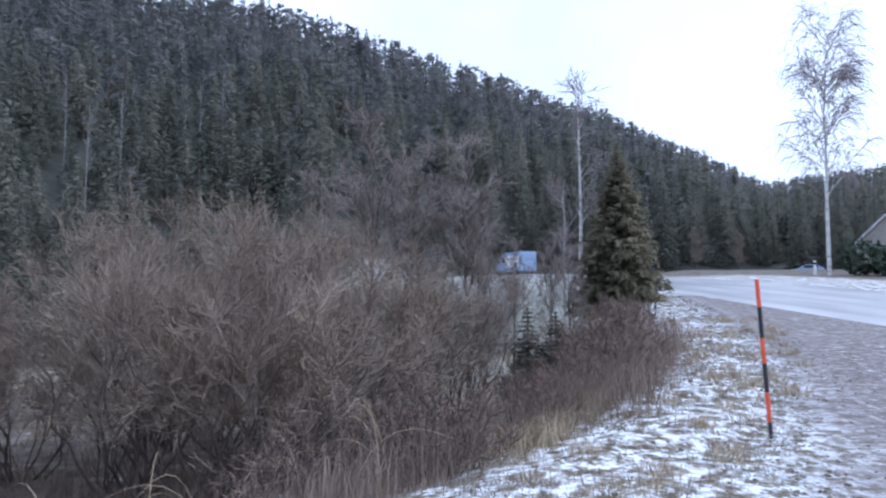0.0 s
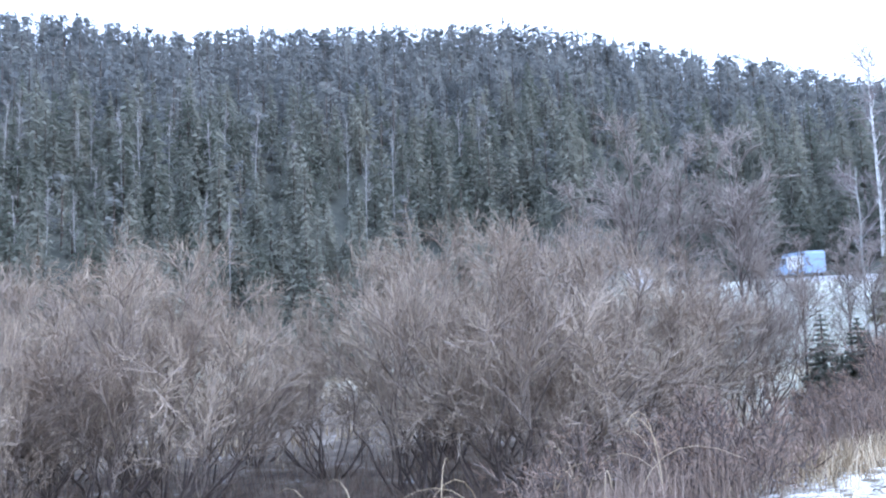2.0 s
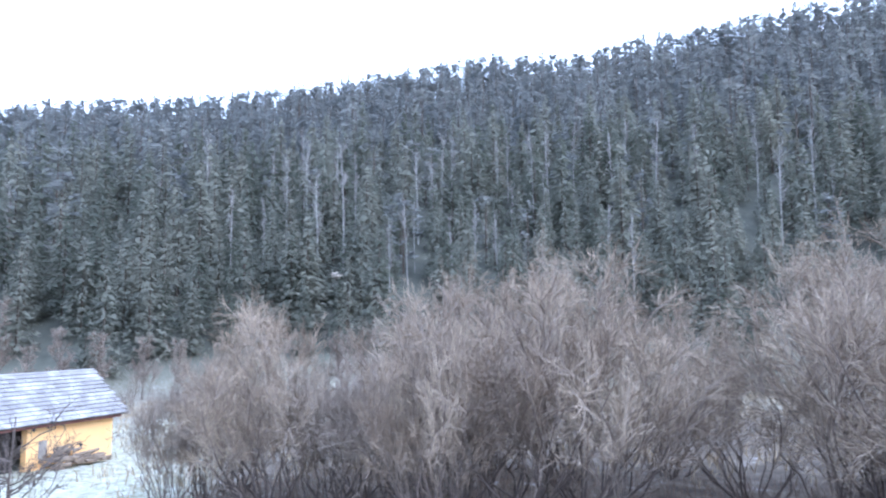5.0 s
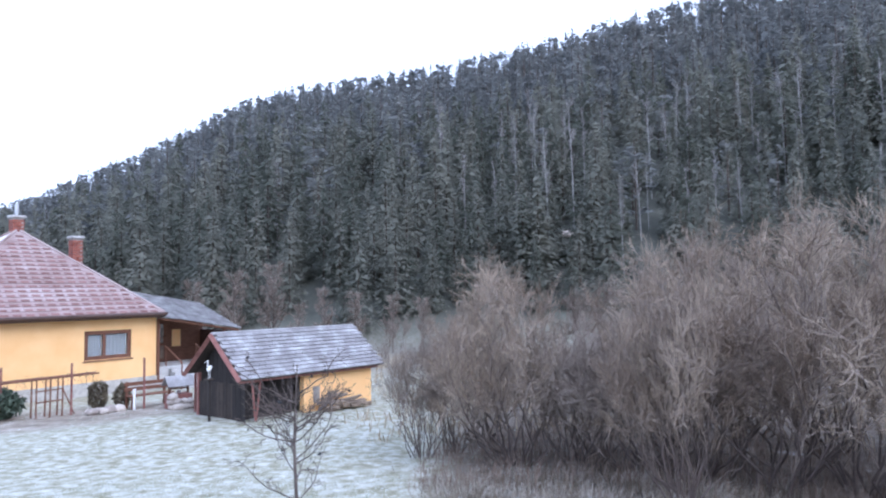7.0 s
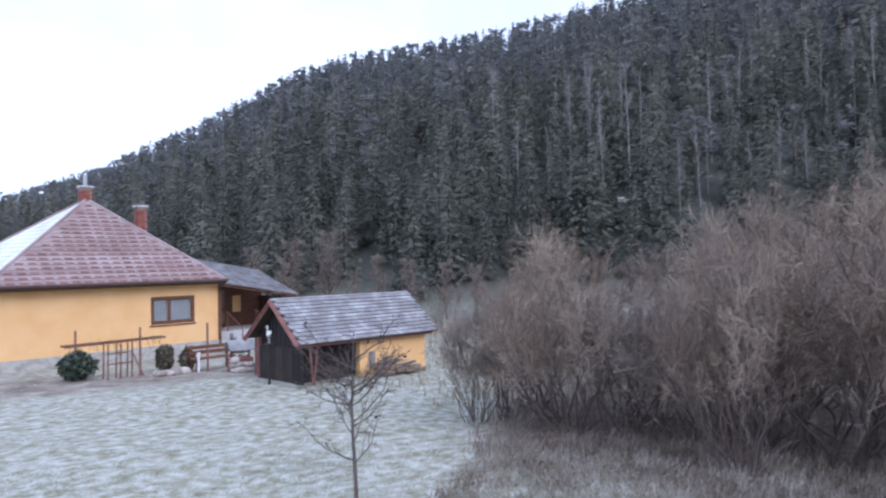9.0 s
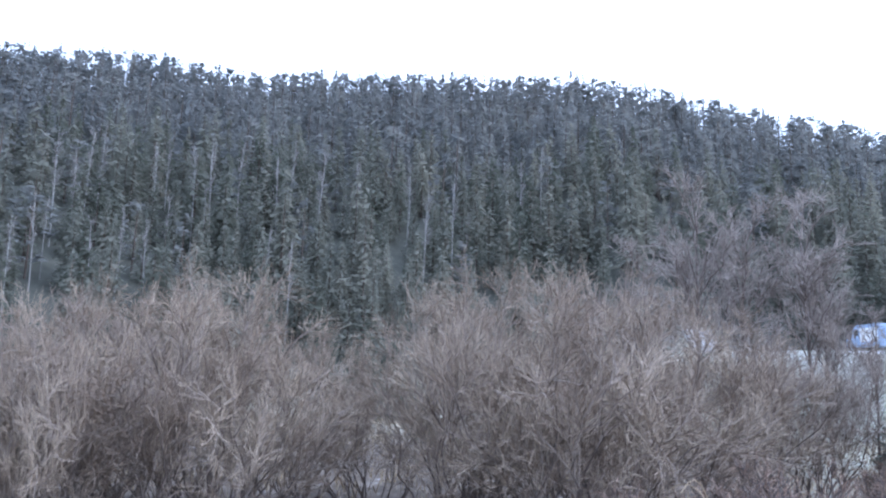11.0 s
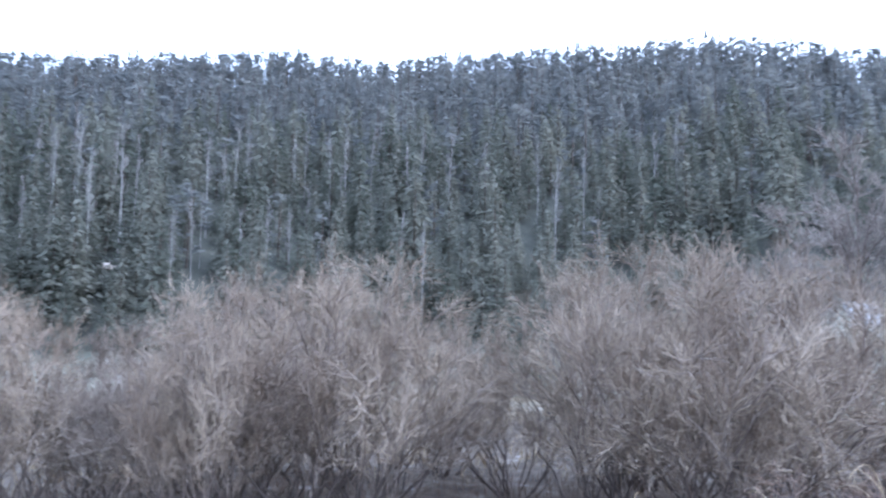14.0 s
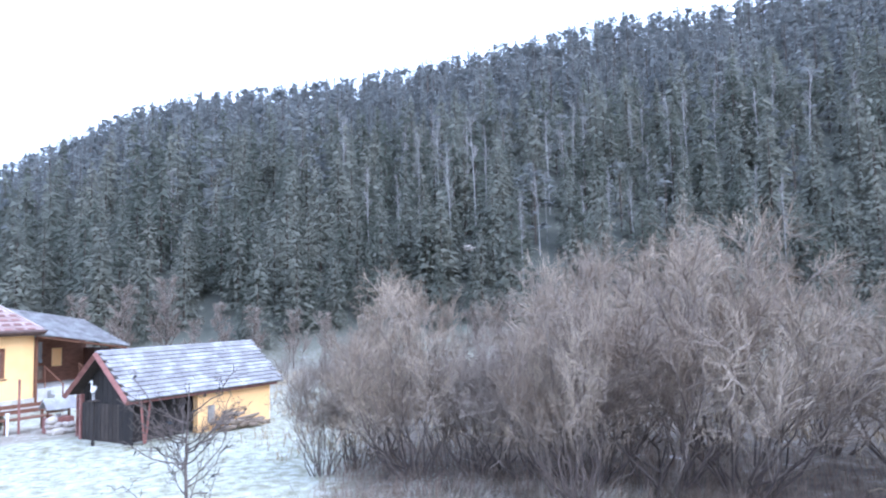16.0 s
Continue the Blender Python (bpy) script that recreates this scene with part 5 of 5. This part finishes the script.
def fence_post(h):
    ob = thing("fence_post", stand(0, 1), "rusty brown iron fence post standing in the garden", "fence post", "garden fence posts")
    part("shaft", rod((0, 0, -0.2), (0, 0, h), 0.035, 0.035, 8), M_REDWOOD, ob)
    part("cap", rod((0, 0, h + 0.001), (0, 0, h + 0.03), 0.042, 0.02, 8), M_REDWOOD, ob)
    return ob


post = fence_post(1.62)
for i, (yaw, d, lean) in enumerate(((109.6, 27.2, 3), (104.4, 26.0, 4), (100.1, 25.8, 1), (95.3, 25.2, -1), (91.7, 22.6, 0))):
    m = stand(yaw, d) @ pose(0, 0, 0, lean * 0.4, 0, 40) @ pose(0, 0, 0, 0, lean, 0)
    (post if i == 0 else copy_thing(post, m)).matrix_world = m


def leaf_ball(name, m, rx, rz, n, mat, label, category, seed, flat_top=False, size=0.05):
    """A clipped or shaggy bush of small leaves round a woody core."""
    g = np.random.default_rng(seed)
    v = g.normal(size=(n, 3))
    v /= np.linalg.norm(v, axis=1, keepdims=True)
    rad = g.uniform(0.72, 1.05, n)[:, None] * (1 + 0.10 * np.sin(v[:, :1] * 5 + seed) + 0.08 * np.cos(v[:, 1:2] * 6))
    p = v * rad * np.array([rx, rx, rz]) + np.array([0, 0, rz])
    if flat_top:
        c = np.hypot(p[:, 0], p[:, 1])
        p[:, :2] *= (np.clip(g.uniform(0.85, 1.0, n) * rx * 0.9 / (c + 1e-6), 0.4, 1.6))[:, None]
    a, b = g.normal(size=(n, 3)) * size, g.normal(size=(n, 3)) * size
    V = np.stack([p - a * 0.5, p + b, p + a, p - b * 0.6], 1).reshape(-1, 3)
    V[:, 2] = np.maximum(V[:, 2], 0.01)
    i = np.arange(n)[:, None] * 4
    ob = thing(name, m, label, category)
    mesh_np("foliage", V, np.concatenate([i + [0, 1, 2], i + [0, 2, 3]]), mat, ob)
    bm = bmesh.new()
    for k in range(6):
        q = k * 1.05
        rod((0.03 * math.cos(q), 0.03 * math.sin(q), -0.1), (rx * 0.55 * math.cos(q), rx * 0.55 * math.sin(q), rz * 1.5), 0.018, 0.006, 5, bm)
    part("branch", bm, M_STEM, ob)
    return ob


leaf_ball("rhododendron_bush", stand(104.3, 26.2), 0.50, 0.44, 1500, M_HEDGE, "round evergreen bush with drooping dark leaves", "bush", 3, size=0.06)
leaf_ball("clipped_hedge", stand(98.4, 27.2), 0.32, 0.46, 1300, M_BROWNHEDGE, "clipped barrel-shaped brownish evergreen", "hedge", 4, True, 0.035)
leaf_ball("clipped_hedge", stand(96.8, 25.9), 0.26, 0.42, 1000, M_BROWNHEDGE, "small rounded clipped evergreen beside stones", "hedge", 5, False, 0.035)
leaf_ball("side_bush", stand(112.0, 30.6), 0.5, 0.40, 900, M_HEDGE, "low dark evergreen bush by the house wall", "bush", 6, size=0.05)


def stone(m, seed, size):
    g = random.Random(seed)
    bm = bmesh.new()
    bmesh.ops.create_icosphere(bm, subdivisions=2, radius=size)
    for v in bm.verts:
        v.co *= 1 + 0.25 * noise.noise(v.co * (1.4 / size) + Vector((seed, 0, 0)))
        v.co.z *= 0.7
    ob = part("garden_stone", bm, M_STONE)
    ob.matrix_world = m
    return tagged(ob, "rounded pale garden stone in a rockery", "stone", "rockery stones")


g = random.Random(8)
for i in range(11):
    stone(stand(99.0 - i * 0.2 + g.uniform(-0.1, 0.1), 25.1 + g.uniform(-0.3, 0.3)) @ Matrix.Translation((0, 0, 0.08)), i, g.uniform(0.12, 0.24))
for i in range(9):
    stone(stand(93.3 - (i % 4) * 0.4, 23.6 + g.uniform(-0.1, 0.1)) @ Matrix.Translation((0, 0, 0.08 + 0.16 * (i // 4))), 30 + i, g.uniform(0.13, 0.2))


def pergola():
    m = stand(101.7, 25.8) @ Matrix.Rotation(radians(123), 4, 'Z')
    ob = thing("pergola", m, "low rustic vine pergola of brown poles in the garden", "pergola")
    g2 = random.Random(5)
    for y in (-0.18, 0.18):
        part("beam", rod((-1.65, y, 1.20), (1.6, y * 0.8, 1.24), 0.035, 0.03, 7), M_BROWNWOOD, ob)
    for x in (-0.35, 0.05, 0.42):
        for y in (-0.2, 0.2):
            part("pole", rod((x, y, -0.2), (x + g2.uniform(-0.04, 0.04), y, 1.2), 0.028, 0.024, 6), M_BROWNWOOD, ob)
    for z in (0.5, 0.85):
        part("rail", rod((-0.38, -0.2, z), (0.46, -0.2, z + 0.02), 0.02, 0.02, 6), M_BROWNWOOD, ob)
    part("brace", rod((0.42, -0.2, 0.9), (0.85, -0.2, -0.1), 0.02, 0.02, 6), M_BROWNWOOD, ob)
    gg = np.random.default_rng(9)
    P = np.array([[[-1.6, 0, 1.22], [-0.6, 0.05, 1.23], [0.4, 0, 1.24], [1.5, 0, 1.26]]])
    A, _ = grow(gg, P, 40, (0.0, 1.0), (30, 90), (0.25, 0.5), k=5, up=0.1, droop=0.7, wiggle=0.12)
    vine = mesh_np("vine", *tubes(A, taper(len(A), 5, 0.007, 0.004), 3), M_STEM, ob)
    return ob


pergola()


def bench():
    ob = thing("garden_bench", stand(94.9, 25.6) @ Matrix.Rotation(radians(120), 4, 'Z'), "brown wooden garden bench and table boards", "bench")
    for i in range(3):
        part("seat_slat", box(-0.75, 0.75, -0.2 + i * 0.14, -0.08 + i * 0.14, 0.42, 0.455, 0.006), M_BROWNWOOD, ob)
    for i in range(2):
        part("back_slat", box(-0.75, 0.75, 0.24, 0.27, 0.56 + i * 0.17, 0.68 + i * 0.17, 0.006), M_BROWNWOOD, ob)
    for x in (-0.68, 0.6):
        part("leg", box(x, x + 0.07, -0.18, -0.11, 0, 0.418, 0.005), M_BROWNWOOD, ob)
        part("leg", box(x, x + 0.07, 0.275, 0.34, 0, 0.86, 0.005), M_BROWNWOOD, ob)
    return ob


bench()
wp = thing("white_stake", stand(95.97, 25.1), "short white painted garden stake", "stake")
part("shaft", box(-0.035, 0.035, -0.035, 0.035, -0.2, 0.62, 0.006), M_WHITE, wp)
part("cap", box(-0.06, 0.06, -0.05, 0.05, 0.621, 0.66, 0.006), M_WHITE, wp)


def well():
    ob = thing("wishing_well", stand(92.9, 24.3) @ Matrix.Rotation(radians(115), 4, 'Z') @ Matrix.Scale(0.72, 4), "small ornamental garden well with a pitched grey roof", "garden well")
    part("box", box(-0.5, 0.5, -0.35, 0.35, -0.2, 0.62, 0.02), M_REDWOOD, ob, "red-brown boarded well box")
    for x in (-0.42, 0.42):
        part("upright", box(x - 0.04, x + 0.04, -0.04, 0.04, 0.62, 1.38, 0.006), M_BROWNWOOD, ob)
    part("roof_panel", poly([(-0.62, -0.42, 0.98), (0.62, -0.42, 0.98), (0.62, 0, 1.42), (-0.62, 0, 1.42)], 0.03), M_WOODTILE, ob, "grey roof board")
    part("roof_panel", poly([(0.62, 0.42, 0.98), (-0.62, 0.42, 0.98), (-0.62, 0, 1.42), (0.62, 0, 1.42)], 0.03), M_WOODTILE, ob)
    part("spindle", rod((-0.45, 0, 0.85), (0.45, 0, 0.85), 0.035, 0.035, 8), M_BROWNWOOD, ob)
    part("bucket", rod((0, 0, 0.55), (0, 0, 0.75), 0.07, 0.09, 10), M_METAL, ob)
    return ob


well()


def gate():
    a, b = stand(91.4, 22.0).translation, stand(88.6, 20.6).translation
    d = b - a
    ob = thing("garden_gate", basis(a, d.x, d.y), "dark board gate closing the yard beside the shed", "gate")
    ln = math.hypot(d.x, d.y)
    n = 11
    for i in range(n):
        part("board", box(ln * i / n, ln * (i + 1) / n - 0.012, 0, 0.025, -0.1, 1.0 + 0.01 * (i % 2), 0.004), M_DARKWOOD, ob)
    for z in (0.15, 0.82):
        part("rail", box(0, ln, 0.026, 0.07, z, z + 0.08, 0.005), M_DARKWOOD, ob)
    part("gate_post", box(-0.1, -0.01, -0.03, 0.08, -0.3, 1.22, 0.01), M_REDWOOD, ob)
    return ob


gate()


def stork():
    """A small garden bird figure standing on a post, as one mesh."""
    bm = bmesh.new()
    got = bmesh.ops.create_uvsphere(bm, u_segments=14, v_segments=9, radius=0.13)
    bmesh.ops.transform(bm, matrix=Matrix.Translation((0, 0, 0.46)) @ pose(0, 0, 0, 0, 35, 0) @ Matrix.Diagonal((1.35, 0.75, 0.8, 1)), verts=got["verts"])
    rod((0.12, 0, 0.52), (0.10, 0, 0.76), 0.035, 0.022, 8, bm)
    got = bmesh.ops.create_uvsphere(bm, u_segments=10, v_segments=7, radius=0.045)
    bmesh.ops.translate(bm, vec=(0.12, 0, 0.79), verts=got["verts"])
    rod((0.15, 0, 0.79), (0.34, 0, 0.75), 0.014, 0.003, 6, bm)
    for y in (-0.04, 0.04):
        rod((0.0, y, 0.38), (0.01, y, 0.0), 0.011, 0.011, 6, bm)
    ob = part("stork_figure", bm, M_WHITE)
    ob.matrix_world = shed.matrix_world @ Matrix.Translation((-0.30, 1.15, 1.17)) @ Matrix.Rotation(radians(200), 4, 'Z') @ Matrix.Scale(0.62, 4)
    return tagged(ob, "white garden stork figure on a post before the dark gable", "garden figure")


perch = thing("figure_post", shed.matrix_world @ Matrix.Translation((-0.30, 1.15, 0)), "dark wooden post carrying a garden figure", "post")
part("shaft", rod((0, 0, -0.3), (0, 0, 1.14), 0.04, 0.04, 8), M_SHADEWOOD, perch)
part("plate", box(-0.12, 0.12, -0.12, 0.12, 1.141, 1.168, 0.005), M_DARKWOOD, perch)


stork()


# ---- lawn sapling, roadside pole, traffic and far buildings ----
def sapling():
    g = np.random.default_rng(14)
    u = np.linspace(0, 1, 8)
    trunk = np.stack([-0.10 * u + 0.03 * np.sin(u * 7), 0.02 * np.cos(u * 6), 2.3 * u - 0.1], -1)[None]
    A, _ = grow(g, trunk, 26, (0.22, 0.85), (66, 90), (0.8, 1.25), k=7, up=0.0, droop=-0.42, wiggle=0.05)
    B, _ = grow(g, A, 8, (0.2, 1.0), (25, 65), (0.16, 0.38), k=5, up=0.25, wiggle=0.08)
    C, _ = grow(g, B, 2, (0.2, 1.0), (25, 65), (0.06, 0.16), k=3, up=0.15, wiggle=0.08)
    ob = thing("fruit_sapling", stand(84.0, 9.5), "young bare fruit tree with curved branches on the frosted lawn", "fruit tree")
    part("trunk", bmesh_of(tubes(trunk, taper(1, 8, 0.030, 0.006), 8)), M_STEM, ob)
    for i in range(len(A)):
        part("branch", bmesh_of(tubes(A[i:i + 1], taper(1, 7, 0.010, 0.004), 5)), M_STEM, ob)
    for i in range(len(B)):
        mesh_np("twig", *tubes(B[i:i + 1], taper(1, 5, 0.005, 0.003), 3), M_STEM, ob)
    tagged(mesh_np("spurwood", *tubes(C, taper(len(C), 3, 0.0035, 0.0025), 3), M_STEM, ob), kind="stuff")
    gg = np.random.default_rng(3)
    ends = np.concatenate([B[:, -1], B[:, 2]])[gg.permutation(2 * len(B))[:34]]
    a = gg.normal(size=(34, 3)) * 0.014
    V = np.stack([ends, ends + a + [0, 0, -0.02], ends + [0, 0, -0.045], ends - a + [0, 0, -0.015]], 1).reshape(-1, 3)
    i = np.arange(34)[:, None] * 4
    tagged(mesh_np("withered_leaves", V, np.concatenate([i + [0, 1, 2], i + [0, 2, 3]]), M_BLACK, ob), kind="stuff")
    return ob


def bmesh_of(vt):
    bm = bmesh.new()
    vs = [bm.verts.new(v) for v in vt[0]]
    for t in vt[1]:
        bm.faces.new([vs[i] for i in t])
    for f in bm.faces:
        f.smooth = True
    return bm


sapling()


def snow_pole():
    """Orange and black banded pole, leaning a little."""
    x, y = polar(-24.3, 9.15)
    ob = thing("snow_pole", Matrix.Translation((x, y, land_at(x, y))) @ pose(0, 0, 0, 0, -4.6, 24.9), "orange and black banded roadside snow pole, leaning slightly", "marker pole")
    z = 0.0
    for top, mat in ((0.195, M_BLACK), (0.54, M_ORANGE), (0.87, M_BLACK), (1.165, M_ORANGE), (1.52, M_BLACK), (1.83, M_ORANGE)):
        part("band", rod((0, 0, z if z else -0.25), (0, 0, top), 0.024, 0.024, 14), mat, ob)
        z = top
    part("cap", rod((0, 0, 1.83), (0, 0, 1.842), 0.028, 0.024, 14), M_ORANGE, ob)
    return ob


snow_pole()


def wheel(parent, x, y, r):
    w = part("tyre", rod((x, y - 0.1, r), (x, y + 0.1, r), r, r, 20), M_RUBBER, parent)
    part("rim", rod((x, y - 0.11, r), (x, y + 0.11, r), r * 0.58, r * 0.58, 14), M_METAL, w)


def van():
    """A delivery van side on: one body with a sloping nose, windows, lamps and wheels."""
    d = 74.0
    x, y = polar(-5.9, d)
    tx = (float(road_x(y + 2)) - float(road_x(y - 2))) / 4
    ob = thing("delivery_van", basis((x, y, land_at(x, y) + 0.10), tx, 1.0), "pale blue and white delivery van driving on the far road", "van")
    prof = [(-2.7, 0.45), (2.65, 0.45), (2.75, 0.75), (2.7, 1.15), (1.85, 1.35), (1.25, 2.25), (1.0, 2.40), (-2.6, 2.45), (-2.72, 2.3)]
    bm = bmesh.new()
    a = [bm.verts.new((p, -0.98, q)) for p, q in prof]
    b = [bm.verts.new((p, 0.98, q)) for p, q in prof]
    bm.faces.new(a)
    bm.faces.new(b[::-1])
    for i in range(len(prof)):
        bm.faces.new((a[i], b[i], b[(i + 1) % len(prof)], a[(i + 1) % len(prof)]))
    bmesh.ops.recalc_face_normals(bm, faces=bm.faces[:])
    bmesh.ops.bevel(bm, geom=bm.edges[:], offset=0.06, segments=2, affect='EDGES')
    body = part("body", bm, M_PANELBLUE, ob, "pale blue van body")
    for s in (-1, 1):
        part("side_panel", box(-2.5, 0.3, s * 0.985 - 0.01, s * 0.985 + 0.01, 0.9, 2.1, 0.004), M_WHITE, body, "white side panel")
        part("side_window", box(0.55, 1.30, s * 0.985 - 0.01, s * 0.985 + 0.01, 1.42, 2.0, 0.004), M_BLACK, body, "dark side window")
        part("headlight", box(2.62, 2.76, s * 0.7 - 0.16, s * 0.7 + 0.16, 0.88, 1.08, 0.02), M_METAL, body)
    part("windscreen", poly([(1.86, -0.8, 1.42), (1.86, 0.8, 1.42), (1.32, 0.75, 2.2), (1.32, -0.75, 2.2)], 0.015), M_BLACK, body, "dark windscreen")
    part("bumper", box(2.6, 2.85, -0.95, 0.95, 0.38, 0.62, 0.04), M_BLACK, body)
    for px in (-1.75, 1.75):
        for s in (-0.86, 0.86):
            wheel(ob, px, s, 0.36)
    return ob


van()


def parked_car():
    x, y = polar(-27.6, 104)
    ob = thing("parked_car", Matrix.Translation((x, y, land_at(x, y) - 0.02)) @ Matrix.Rotation(radians(150), 4, 'Z'), "small frost-covered car parked beyond the road", "car")
    prof = [(-1.9, 0.35), (1.95, 0.35), (2.0, 0.62), (1.9, 0.82), (1.0, 0.95), (0.35, 1.42), (-1.0, 1.45), (-1.75, 1.0), (-1.95, 0.85)]
    bm = bmesh.new()
    a = [bm.verts.new((p, -0.82, q)) for p, q in prof]
    b = [bm.verts.new((p, 0.82, q)) for p, q in prof]
    bm.faces.new(a)
    bm.faces.new(b[::-1])
    for i in range(len(prof)):
        bm.faces.new((a[i], b[i], b[(i + 1) % len(prof)], a[(i + 1) % len(prof)]))
    bmesh.ops.recalc_face_normals(bm, faces=bm.faces[:])
    bmesh.ops.bevel(bm, geom=bm.edges[:], offset=0.07, segments=2, affect='EDGES')
    body = part("body", bm, M_PANELBLUE, ob, "pale frosted car body")
    part("windscreen", poly([(1.02, -0.68, 0.98), (1.02, 0.68, 0.98), (0.40, 0.62, 1.40), (0.40, -0.62, 1.40)], 0.015), M_WHITE, body, "frosted white windscreen")
    for s in (-1, 1):
        part("side_window", box(-1.2, 0.4, s * 0.825 - 0.008, s * 0.825 + 0.008, 0.98, 1.33, 0.003), M_BLACK, body)
    for px in (-1.2, 1.25):
        for s in (-0.74, 0.74):
            wheel(ob, px, s, 0.3)
    return ob


parked_car()


def far_house(yaw, d, turn, L, D, eave, top, wallmat, roofmat, name, label, chim=True):
    x, y = polar(yaw, d)
    ob = thing(name, Matrix.Translation((x, y, land_at(x, y) - 0.2)) @ Matrix.Rotation(radians(turn), 4, 'Z'), label, "house")
    part("wall", wall_with_holes(L, 0, eave, 0.3, [(1.2, 2.3, 1.2, 2.4), (L - 2.4, L - 1.2, 1.2, 2.4)]), wallmat, ob)
    part("wall", box(0, L, D - 0.3, D, 0, eave), wallmat, ob)
    for x0 in (0, L - 0.3):
        bm = poly([(x0, 0.3, 0), (x0, D - 0.3, 0), (x0, D - 0.3, eave), (x0, D / 2, top - 0.15), (x0, 0.3, eave)], 0.28)
        part("gable_wall", bm, wallmat, ob)
    for s in (0, 1):
        ye = -0.5 if s == 0 else D + 0.5
        pts = [(-0.5, ye, eave - 0.25), (L + 0.5, ye, eave - 0.25), (L + 0.5, D / 2, top), (-0.5, D / 2, top)]
        part("roof", poly(pts if s == 0 else pts[::-1], 0.12), roofmat, ob)
    for x0 in (1.2, L - 2.4):
        w = part("window", box(x0, x0 + 1.1, 0.1, 0.16, 1.2, 2.4, 0.01), M_BLACK, ob)
        part("window_frame", box(x0 + 0.5, x0 + 0.6, 0.05, 0.099, 1.2, 2.4, 0.01), M_WHITE, w)
    if chim:
        part("chimney", box(L * 0.6, L * 0.6 + 0.6, D / 2 - 0.3, D / 2 + 0.3, top - 0.4, top + 1.0, 0.02), M_CONCRETE, ob)
    return ob


far_house(-35.0, 72, 25, 9, 7, 2.4, 5.4, M_GREYWOOD, M_FROSTSHINGLE, "roadside_house", "grey house with a frosted pale roof beyond the road")
far_house(113.2, 62, 30, 8, 6, 2.6, 5.2, M_CONCRETE, M_WOODTILE, "neighbour_house", "neighbour's house with a weathered grey roof")


def marker_post(yaw, d, h):
    x, y = polar(yaw, d)
    ob = thing("marker_post", Matrix.Translation((x, y, land_at(x, y))), "short white roadside marker post with a dark band", "marker post")
    part("shaft", box(-0.09, 0.09, -0.06, 0.06, -0.2, h, 0.02), M_WHITE, ob)
    part("band", box(-0.093, 0.093, -0.063, 0.063, h * 0.72, h * 0.86, 0.004), M_BLACK, ob)


marker_post(-28.0, 57, 1.05)

leaf_ball("evergreen_shrub", stand(-31.2, 58), 1.5, 1.2, 900, M_HEDGE, "dark evergreen shrub before the roadside house", "bush", 16, size=0.14)
leaf_ball("evergreen_shrub", stand(-33.0, 56), 1.3, 1.0, 800, M_HEDGE, "low dark evergreen shrub beyond the road", "bush", 17, size=0.14)


def pale_rock():
    x, y = polar(ROCK_YAW, ROCK_D)
    bm = bmesh.new()
    bmesh.ops.create_icosphere(bm, subdivisions=3, radius=1.15)
    for v in bm.verts:
        v.co *= 1 + 0.28 * noise.noise(v.co * 0.8) + 0.1 * noise.noise(v.co * 2.4)
        v.co.z *= 0.55
    ob = part("limestone_rock", bm, M_STONE)
    ob.matrix_world = Matrix.Translation((x, y, land_at(x, y) + 0.05))
    tagged(ob, "pale limestone rock showing in a forest clearing", "rock")


pale_rock()
